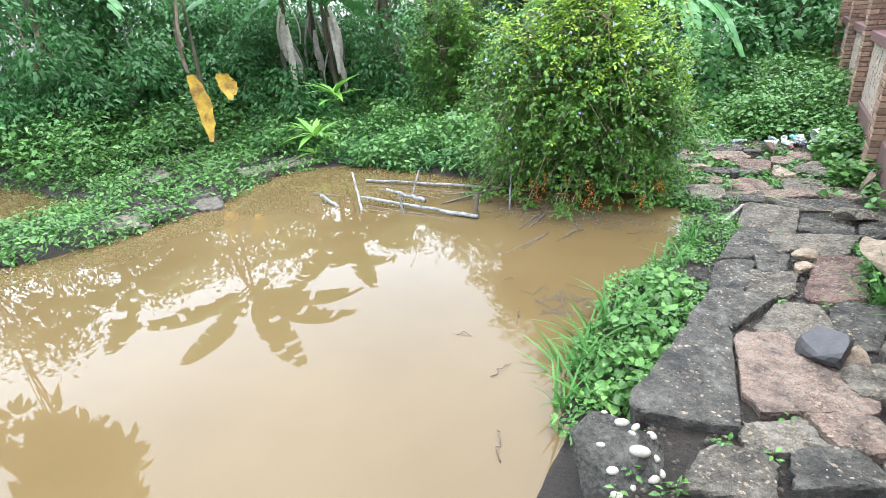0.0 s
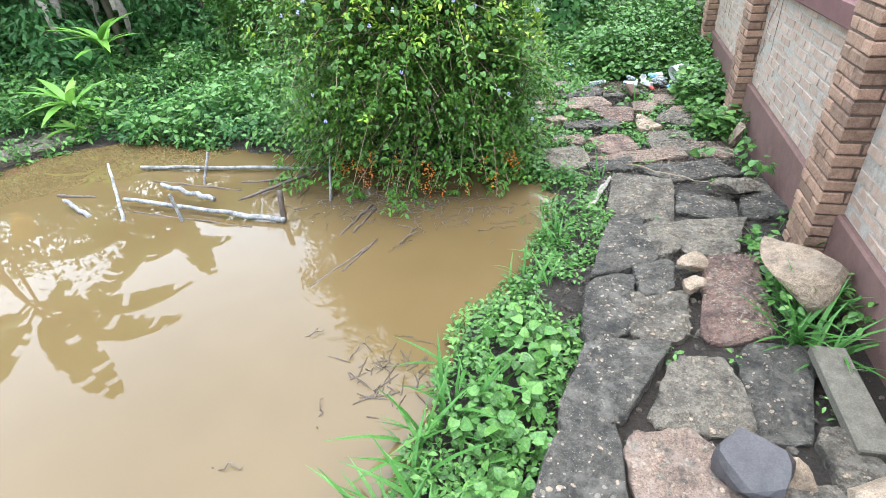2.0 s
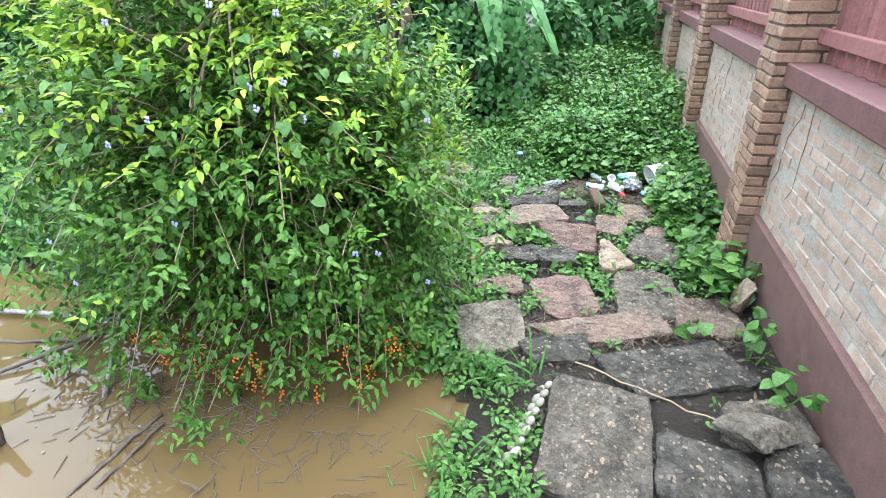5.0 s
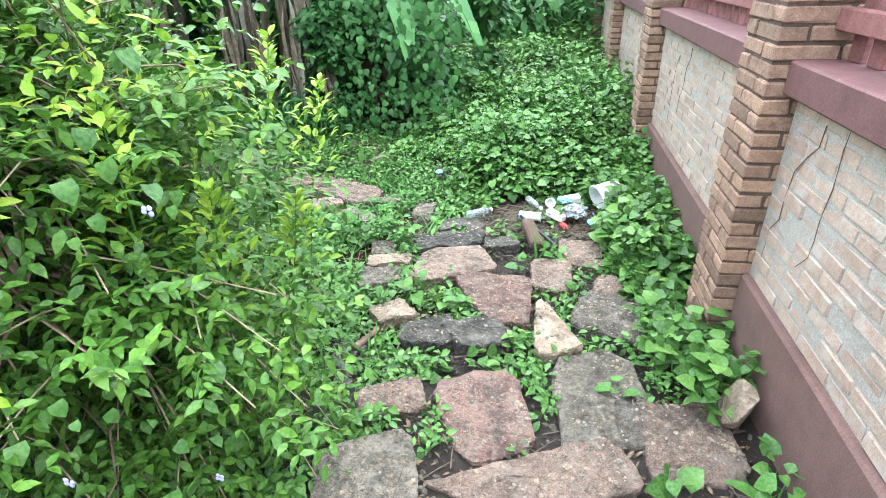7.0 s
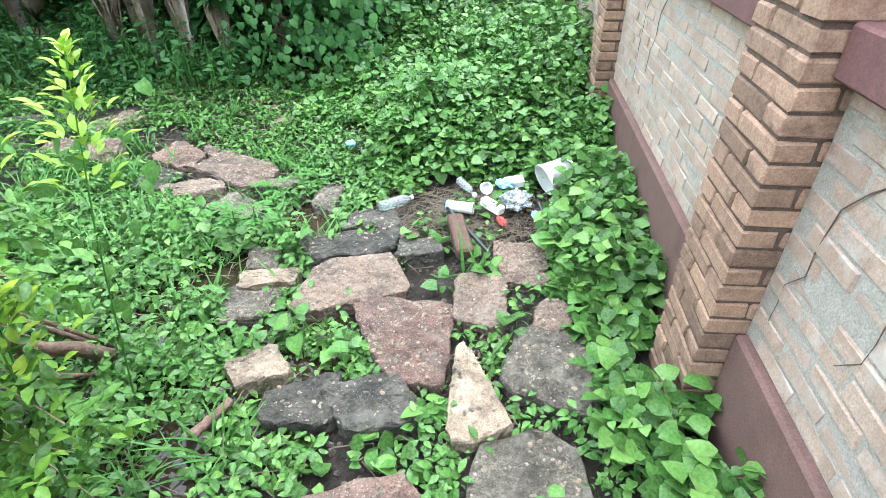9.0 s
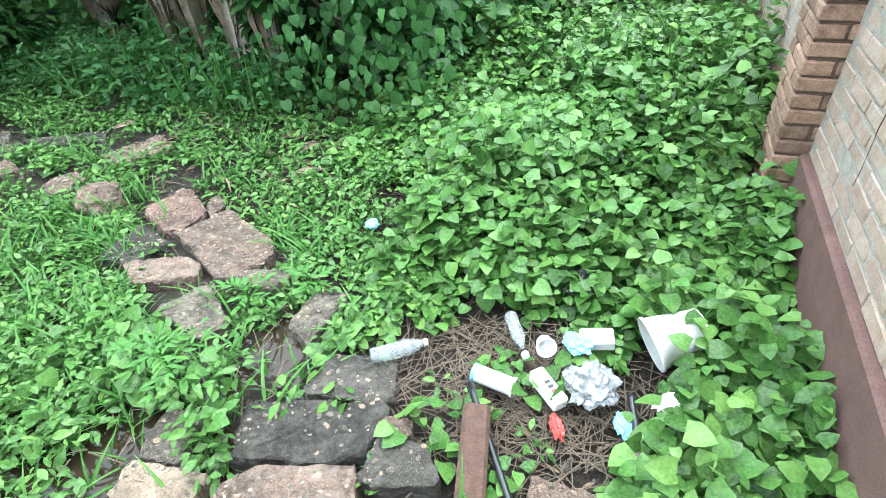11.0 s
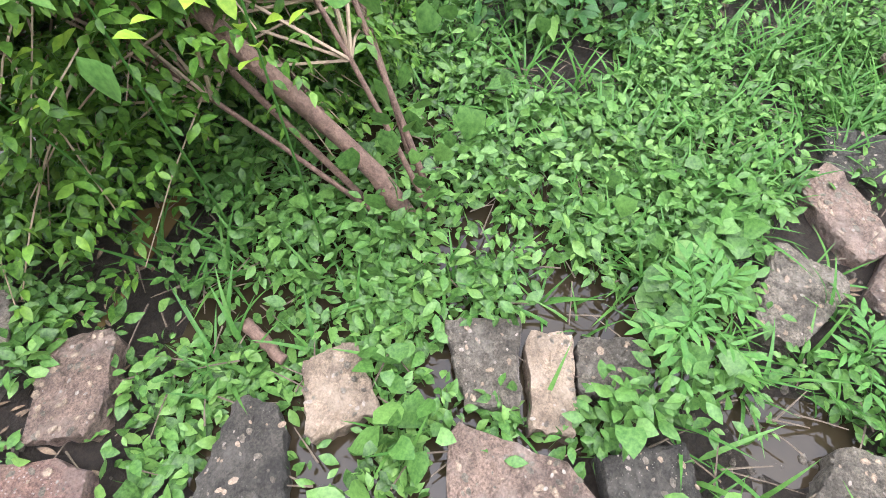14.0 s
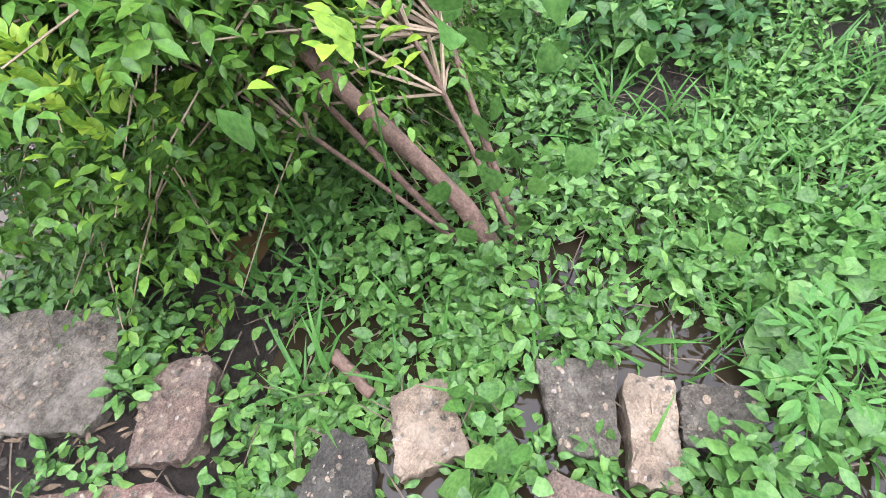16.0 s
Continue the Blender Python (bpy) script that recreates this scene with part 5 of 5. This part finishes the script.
rock("rock", (0.41, 2.83, 0.35), (0.2, 0.17, 0.13), -29, 301, S_BLACK, "smooth black rock lying on the path")
rock("rock", (0.54, 2.86, 0.29), (0.12, 0.13, 0.09), 10, 302, S_TAN, "small ochre stone beside the black rock")
rock("rock", (0.8, 2.63, 0.39), (0.34, 0.36, 0.19), 30, 303, S_TAN, "tan broken sandstone lump by the wall")
rock("rock", (0.83, 4.0, 0.41), (0.3, 0.34, 0.17), 8, 304, S_TAN, "beige slab leaning on the pillar foot", (16, 6))
rock("rock", (0.36, 4.16, 0.24), (0.12, 0.14, 0.07), 30, 305, S_TAN, "pale rubble stone on the path")
rock("rock", (0.33, 3.98, 0.23), (0.1, 0.13, 0.06), -30, 306, S_TAN, "pale rubble stone on the path")
rock("rock", (0.76, 2.3, 0.32), (0.15, 0.16, 0.13), 20, 311, S_TAN, "ochre stone cube between the slabs")
rock("rock", (-2.52, 8.84, 0.11), (0.3, 0.26, 0.2), 25, 310, S_PINK, "rounded tan rock beside the stepping stones")
rock("rock", (0.72, 5.3, 0.22), (0.24, 0.2, 0.1), 5, 307, S_GREY, "grey broken stone on the path", (0, 8))
conglomerate = rock("rock", (-0.29, 1.72, 0.29), (0.42, 0.44, 0.3), -2, 308, S_DARK, "dark conglomerate rock studded with white pebbles")


def pebbles(parent, spots, seed):
    rng = random.Random(seed)
    for k, (x, y, s) in enumerate(spots):
        bm = bmesh.new()
        bmesh.ops.create_icosphere(bm, subdivisions=2, radius=1, matrix=Matrix.Diagonal((s * 1.25, s * rng.uniform(0.7, 1.0), s * 0.6, 1)))
        ob = part("pebble", bm, PEBBLE, parent, smooth=True)
        near = min((v.co for v in parent.data.vertices if v.co.z > -0.14), key=lambda c: (c.x - x) ** 2 + (c.y - y) ** 2)
        ob.matrix_basis = pose(near.x, near.y, near.z - s * 0.1, 0, 0, rng.uniform(0, 180))


pebbles(conglomerate, [(0.03, -0.04, 0.035), (-0.08, 0.05, 0.026), (0.0, 0.09, 0.02), (0.09, 0.06, 0.018), (-0.04, -0.11, 0.022), (0.1, -0.07, 0.022), (-0.12, -0.03, 0.018), (-0.02, 0.02, 0.015), (0.06, 0.13, 0.02), (-0.1, 0.12, 0.02), (0.13, 0.0, 0.018), (-0.05, 0.15, 0.018), (0.02, -0.16, 0.02), (0.07, -0.13, 0.015), (0.15, 0.1, 0.02), (-0.13, 0.07, 0.012)], 4)
rng = random.Random(14)
for k in range(16):
    t = (k // 2 + 0.5) / 8
    bm = bmesh.new()
    bmesh.ops.create_icosphere(bm, subdivisions=2, radius=1, matrix=Matrix.Diagonal((rng.uniform(0.022, 0.032), 0.019, 0.014, 1)))
    ob = part("pebble", bm, PEBBLE, pavement, "white oval pebble set in the slab's side", smooth=True)
    ob.matrix_parent_inverse = pavement.matrix_basis.inverted()
    ob.matrix_basis = pose(-0.105 - 0.11 * t - 0.035 * (k % 2), 5.47 - 0.5 * t, 0.105 - 0.04 * (k % 2), 0, -40, rng.uniform(20, 50))
plank = part("plank", box_bm((0.13, 0.5, 0.05), bevel=0.006), GREY_W)
plank.matrix_basis = pose(0.81, 3.26, 0.24, 4, 0, 4)
tagged(plank, "weathered grey board lying at the wall foot", "plank")
board = part("plank", box_bm((0.09, 0.34, 0.04), bevel=0.005), GREY_W)
board.matrix_basis = pose(0.62, 8.0, 0.11, -8, 4, 24)
tagged(board, "pale broken board lying in the creeper", "plank")
shard = rock("tile_shard", (0.94, 6.42, 0.26), (0.07, 0.17, 0.22), -4, 309, S_TAN, "upright stone shard leaning on the wall", (12, 10))
wood = part("wood_piece", box_bm((0.09, 0.34, 0.06), bevel=0.012), RED_W)
wood.matrix_basis = pose(0.07, 8.0, 0.08, 3, 5, 14)
tagged(wood, "rotten reddish piece of wood on the rubbish heap", "wood")
stick("pipe", (-0.02, 8.24, 0.1), (0.24, 7.86, 0.06), 0.014, 0.014, BLACK_P, "black plastic pipe lying by the rubbish", 60, 0.002)
stick("stick", (-0.80, 6.72, 0.02), (-0.72, 6.88, 0.03), 0.026, 0.02, BARK, "short brown piece of wood on the wet ground", 61, 0.004)
stick("branch", (0.0, 5.52, 0.2), (0.62, 5.3, 0.17), 0.006, 0.004, TWIG, "thin pale twig lying across the slabs", 62, 0.01)


# ---- rubbish ----
def bottle(at, rz, label, length=0.22):
    thing = empty("plastic_bottle", at, rz, label=label, category="bottle", group="bottles")
    m = Matrix.Rotation(radians(90), 4, "Y")
    k = length / 0.22
    bm = bmesh.new()
    prof = [(0.0, 0.0), (0.028, 0.002), (0.032, 0.01)] + [(0.032 - 0.0025 * (i % 2), 0.02 + 0.014 * i) for i in range(9)] + [(0.031, 0.15), (0.02, 0.185), (0.0125, 0.2), (0.0125, 0.213)]
    lathe(bm, [(a * k, b * k) for a, b in prof], 18, m)
    part("body", bm, BOTTLE_P, thing, smooth=True)
    bm = bmesh.new()
    lathe(bm, [(0.0145, 0.205), (0.0145, 0.222), (0.0, 0.223)], 14, m)
    part("cap", bm, WHITE_P, thing)
    return thing


bottle((-0.42, 8.26, 0.075), 37, "clear ribbed plastic bottle lying on dry straw")
bottle((0.02, 8.62, 0.08), -60, "clear crushed plastic bottle half under leaves", 0.18)


def tub(at, rx, ry, rz, r0, r1, h, label, name="plastic_tub", material=None):
    thing = new(name)
    thing.matrix_basis = pose(*at, rx, ry, rz)
    tagged(thing, label, "container")
    bm = bmesh.new()
    lathe(bm, [(0.0, 0.0), (r0 * 0.96, 0.0), (r0, 0.006), (r1, h), (r1 + 0.004, h), (r1 + 0.004, h - 0.012), (r1 - 0.004, h - 0.002), (r0 - 0.004, 0.01), (0, 0.01)], 26)
    part("body", bm, material or WHITE_P, thing, smooth=True)
    return thing


tub((0.7, 8.66, 0.18), 108, 0, -62, 0.068, 0.098, 0.19, "white plastic tub lying on its side")
tin = tub((-0.03, 8.31, 0.075), 90, 0, 81, 0.032, 0.032, 0.16, "white spray can with a blue rim lying on straw", "can")
bm = bmesh.new()
lathe(bm, [(0.0335, 0.0), (0.0335, 0.012), (0.03, 0.018)], 20)
part("rim", bm, BLUE_P, tin, "blue rim")
carton = part("carton", box_bm((0.055, 0.15, 0.05), bevel=0.006), WHITE_P)
carton.matrix_basis = pose(0.235, 8.31, 0.085, 5, 4, 49)
tagged(carton, "small white carton lying on straw", "carton")
for k in range(3):
    ob = part("print", box_bm((0.02, 0.012, 0.001), (0, -0.03 + 0.02 * k, 0.0262)), RED_P if k == 0 else BLACK_P, carton)
carton2 = part("carton", box_bm((0.12, 0.07, 0.05), bevel=0.006), WHITE_P)
carton2.matrix_basis = pose(0.36, 8.56, 0.11, 8, -6, 12)
tagged(carton2, "white crushed box with a grey side", "carton")
tub((0.18, 8.5, 0.1), 70, 10, 20, 0.03, 0.034, 0.05, "small white cup lying on its side", "cup")


def crumple(name, at, size, seed, material, label, category, squash=0.45):
    rng = random.Random(seed)
    bm = bmesh.new()
    bmesh.ops.create_icosphere(bm, subdivisions=4, radius=1)
    for v in bm.verts:
        n = noise.noise(v.co * 2.3 + Vector((seed, 0, 0))) * 0.35 + abs(noise.noise(v.co * 6.1 + Vector((0, seed, 0)))) * 0.28
        v.co *= 0.8 + n
        v.co = Vector((v.co.x * size[0], v.co.y * size[1], v.co.z * size[2] * squash))
    ob = part(name, bm, material)
    ob.matrix_basis = pose(*at, 0, 0, rng.uniform(0, 90))
    return tagged(ob, label, category)


crumple("plastic_bag", (0.37, 8.36, 0.1), (0.1, 0.1, 0.12), 5, CLOTH_P, "crumpled greyish clear plastic bag", "bag")
crumple("wrapper", (0.3, 8.5, 0.13), (0.05, 0.06, 0.05), 6, BLUE_P, "pale blue crumpled plastic wrapper", "wrapper")
crumple("wrapper", (0.29, 8.19, 0.06), (0.024, 0.05, 0.04), 7, RED_P, "red crumpled food wrapper", "wrapper")
crumple("wrapper", (0.49, 8.26, 0.06), (0.03, 0.05, 0.04), 8, BLUE_P, "light blue plastic scrap", "wrapper")
crumple("wrapper", (0.62, 8.38, 0.08), (0.06, 0.035, 0.04), 9, WHITE_P, "white paper scrap in the leaves", "wrapper")
crumple("plastic_bag", (0.25, 8.86, 0.12), (0.1, 0.07, 0.09), 10, BLACK_P, "dark crumpled plastic bag under leaves", "bag")
crumple("wrapper", (-0.75, 8.95, 0.16), (0.035, 0.04, 0.04), 11, BLUE_P, "pale blue scrap caught in the weeds", "wrapper")
crumple("wrapper", (-0.52, 8.78, 0.12), (0.03, 0.03, 0.03), 12, WHITE_P, "white scrap in the weeds", "wrapper")
stick("tube", (0.5, 8.36, 0.09), (0.53, 8.24, 0.07), 0.016, 0.016, BLACK_P, "short black plastic tube", 63, 0.001)
rng = random.Random(21)
bm = bmesh.new()
for k in range(900):
    x, y = rng.gauss(0.12, 0.32), rng.gauss(8.34, 0.2)
    z = float(ground_z(np.array([x]), np.array([y]))[0]) + rng.uniform(0.0, 0.035)
    a, l = rng.uniform(0, 6.28), rng.uniform(0.04, 0.13)
    d = Vector((math.cos(a), math.sin(a), rng.uniform(-0.1, 0.1))) * l
    tube(bm, [Vector((x, y, z)) - d, Vector((x, y, z + 0.008)), Vector((x, y, z)) + d], 0.0024, 0.0014, 4)
tagged(part("dry_straw", bm, STRAW), "dry brown straw under the rubbish", "straw", kind="stuff")


def dead_leaf_heap(x, y, n, size, seed):
    r = np.random.default_rng(seed)
    px, py = r.normal(x, 0.22, n), r.normal(y, 0.14, n)
    a = r.normal(0.6, 0.7, n)
    ob = batch("dead_leaves", leaf_template((0.1, 0.15, 0.08), 0.9, 0.35), np.stack([px, py, ground_z(px, py) + r.uniform(0.02, 0.08, n)], -1), np.stack([np.cos(a), np.sin(a), r.normal(0, 0.15, n)], -1), np.stack([r.normal(0, 1, n), r.normal(0, 1, n), np.ones(n)], -1), size * r.uniform(0.6, 1.3, n), L_DEAD)
    tagged(ob, "heap of pale dry dead leaves by the stepping stones", "dead leaves", kind="stuff")


dead_leaf_heap(-1.5, 9.35, 26, 0.22, 1)
dead_leaf_heap(-2.6, 9.75, 26, 0.22, 2)
dead_leaf_heap(-2.2, 10.2, 22, 0.24, 3)


# ---- young shoots of the shrub beside the path ----
def shoot(at, h, seed, n, lean, leaf=0.055, low=0.66):
    """Upright shoot: a thin stem with short side sprigs of lime leaves towards its tip."""
    r = np.random.default_rng(seed)
    thing = empty("shrub_shoot", at, label="upright young shoot with lime-green leaves", category="shoot", group="lime shoots")
    bm = bmesh.new()
    tube(bm, [(0, 0, -0.05), (lean[0] * 0.5, lean[1] * 0.5, h * 0.55), (lean[0], lean[1], h)], 0.0042, 0.0018, 5)
    part("stem", bm, L_GRASS, thing)
    u = low + (1 - low) * np.linspace(0, 1, n) ** 0.8
    a = np.arange(n) * 2.4 + r.normal(0, 0.3, n)
    out = 0.17 * (1.03 - u) / (1 - low) * r.uniform(0.1, 1, n)
    place = np.stack([u * lean[0] + np.cos(a) * out, u * lean[1] + np.sin(a) * out, u * h + 0.4 * out], -1)
    along = np.stack([np.cos(a), np.sin(a), 0.5 + 0.8 * u], -1) + r.normal(0, 0.25, (n, 3))
    batch("leaves", OVAL, place, along, np.stack([-np.cos(a), -np.sin(a), np.ones(n)], -1), leaf * (1.3 - 0.5 * u) * r.uniform(0.7, 1.2, n), L_LIME, thing)
    return thing


for k, (x, y, h, lx, ly) in enumerate([(-1.12, 6.5, 1.53, 0.2, 0.14), (-1.1, 6.85, 1.3, 0.2, 0.15), (-0.98, 6.4, 1.0, 0.18, 0.0), (-0.95, 5.95, 1.25, 0.2, -0.1), (-1.05, 5.85, 1.5, 0.15, -0.1)]):
    shoot((x, y, 0.0), h, 200 + k, 90, (lx, ly))

leafy_mass("tree", -12.0, 2.9, 9.0, 1.15, 131, 2200, 0.4, OVAL_LO, L_MID, "tall slender tree with a high ragged crown", "tree", 0.035, 0.6)

dead_leaf_heap(-1.55, 9.6, 22, 0.24, 4)
grass("grass_tuft", 27, 12, 0.7, 0.92, 3.5, 3.95, 0.3, "long grass tuft at the wall foot")


def pinnate_plant(x, y, h, fronds, seed, label, length=0.24):
    """Upright weed with feathery leaves: leaflets in pairs along arching stalks."""
    r = np.random.default_rng(seed)
    z = max(float(ground_z(np.array([x]), np.array([y]))[0]), 0.0)
    thing = empty("feathery_weed", (x, y, z), label=label, category="weed")
    bm = bmesh.new()
    tube(bm, [(0, 0, -0.04), (0.01, 0.015, h * 0.5), (0.03, 0.0, h)], 0.005, 0.003, 6)
    P, A = [], []
    for k in range(fronds):
        a = k * 2.4 + r.uniform(-0.3, 0.3)
        base = np.array([0.02, 0, h * (0.45 + 0.55 * k / fronds)])
        d = np.array([math.cos(a), math.sin(a), 0.45])
        end = base + d * length * r.uniform(0.8, 1.2)
        tube(bm, [tuple(base), tuple((base + end) / 2 + np.array([0, 0, 0.02])), tuple(end - np.array([0, 0, 0.03]))], 0.0025, 0.001, 4)
        side = np.array([-math.sin(a), math.cos(a), 0.0])
        for q in range(4):
            t = 0.25 + 0.75 * q / 3
            c = base + (end - base) * t + np.array([0, 0, 0.04 * t * (1 - t) - 0.03 * t * t])
            for sgn in (1, -1):
                P.append(c)
                A.append(d * 0.75 + side * sgn * (0.8 if q < 3 else 0.2) + r.normal(0, 0.08, 3))
    tagged(part("stalk", bm, L_GRASS, thing), kind="stuff")
    n = len(P)
    tagged(batch("leaf_spray", leaf_template((0.18, 0.26, 0.2), 0.2, 0.25), np.array(P), np.array(A), np.tile([0, 0, 1.0], (n, 1)) + r.normal(0, 0.2, (n, 3)), 0.062 * r.uniform(0.7, 1.15, n), L_GRASS, thing), kind="stuff")
    return thing


for k, (x, y, h, n, s) in enumerate([(-1.02, 7.9, 0.3, 6, 0.13), (-1.14, 8.42, 0.1, 5, 0.09), (-0.9, 8.58, 0.1, 5, 0.09), (-1.2, 8.0, 0.18, 5, 0.1)]):
    pinnate_plant(x, y, h, n, k, "small feathery weed on wet ground by the stones", s)
rr = np.random.default_rng(77)
pp = np.stack([rr.normal(-1.22, 0.19, 46), rr.normal(7.1, 0.17, 46), rr.uniform(0.2, 1.15, 46)], -1)
add_to_shrub(tagged(batch("creeper_foliage", HEART, pp, np.stack([rr.normal(0.2, 0.4, 46), rr.normal(0, 0.4, 46), -np.ones(46)], -1), np.stack([np.ones(46), rr.normal(0, 0.5, 46), rr.uniform(0.2, 0.8, 46)], -1), 0.065 * rr.uniform(0.6, 1.2, 46), L_COVER, None, "pale heart-shaped creeper leaves on the stems"), kind="stuff"))


# ---- leaf litter and rotting twigs on the bare earth ----
r = np.random.default_rng(91)
n = 5200
lx, ly = r.uniform(-2.9, 0.95, n), r.uniform(5.6, 9.6, n)
ok = ~(on_stone(lx, ly, 0.9) & (r.random(n) < 0.93)) & (pond_depth(lx, ly) < 0.0) & (ground_z(lx, ly) > -0.01)
lx, ly = lx[ok], ly[ok]
n = len(lx)
la = r.uniform(0, 6.28, n)
tagged(batch("leaf_litter", leaf_template((0.2, 0.28, 0.2), 0.3, 0.2), np.stack([lx, ly, ground_z(lx, ly) + r.uniform(0.003, 0.02, n)], -1), np.stack([np.cos(la), np.sin(la), r.normal(0, 0.2, n)], -1), np.stack([r.normal(0, 0.4, n), r.normal(0, 0.4, n), np.ones(n)], -1), 0.045 * r.uniform(0.3, 1.3, n), L_LITTER), "rotting brown leaf litter on the wet earth", "leaf litter", kind="stuff")
rng = random.Random(92)
bm = bmesh.new()
for k in range(700):
    x, y = rng.uniform(-2.6, 0.9), rng.uniform(5.8, 9.4)
    if on_slab(x, y) and rng.random() < 0.85:
        continue
    z = max(float(path_top(y)) if on_slab(x, y) else 0.0, float(ground_z(np.array([x]), np.array([y]))[0])) + 0.012
    a, l = rng.uniform(0, 6.28), rng.uniform(0.02, 0.09)
    d = Vector((math.cos(a), math.sin(a), rng.uniform(-0.06, 0.06))) * l
    tube(bm, [Vector((x, y, z)) - d, Vector((x, y, z + 0.004)), Vector((x, y, z)) + d], 0.003, 0.0015, 4)
tagged(part("twig_litter", bm, STRAW), "thin dry twigs and straw lying between the weeds", "straw", kind="stuff")

# vine hanging in front of the dark thicket
n = 620
vx, vy, vz = r.uniform(-1.95, -0.8, n), r.normal(10.15, 0.16, n), r.uniform(0.2, 1.6, n)
vx = np.round(vx / 0.16) * 0.16 + r.normal(0, 0.035, n)
tagged(batch("hanging_vine", HEART, np.stack([vx, vy, vz], -1), np.stack([r.normal(0, 0.5, n), r.normal(-0.3, 0.3, n), -np.ones(n)], -1), np.stack([r.normal(0, 0.5, n), -np.ones(n), r.uniform(0.2, 0.9, n)], -1), 0.07 * r.uniform(0.5, 1.25, n), L_MID), "curtain of heart-leaved vine hanging before the thicket", "vine", kind="stuff")
SHEATH = leaf_template((0.045, 0.07, 0.06, 0.025), 0.8, 0.3)
for k, (x, y, h, lean, w) in enumerate([(-3.0, 10.5, 1.9, 0.12, 0.055), (-2.55, 10.35, 1.7, -0.1, 0.045), (-2.2, 10.3, 1.5, 0.15, 0.035), (-3.4, 10.6, 2.0, -0.05, 0.06)]):
    thing = empty("banana_sucker", (x, y, float(ground_z(np.array([x]), np.array([y]))[0]) - 0.03), label="old banana stem wrapped in brown dry sheaths", category="banana stem")
    bm = bmesh.new()
    tube(bm, bend((0, 0, 0), (lean, 0.05, h), 0.02, 8, 0.02, rng), w, w * 0.6, 10, 0.12, rng)
    part("stem", bm, STEM, thing, smooth=True)
    m = 18
    a = r.uniform(0, 6.28, m)
    for b in a:
        c, s = math.cos(b), math.sin(b)
        batch("dry_sheath", SHEATH, np.array([[c * w, s * w, rng.uniform(0.6, 0.9) * h]]), np.array([[c * 0.25, s * 0.25, -1.0]]), np.array([[c, s, 0.01]]), np.array([rng.uniform(0.5, 1.0)]), (L_DEAD, L_PALE)[b > 5.4], thing)
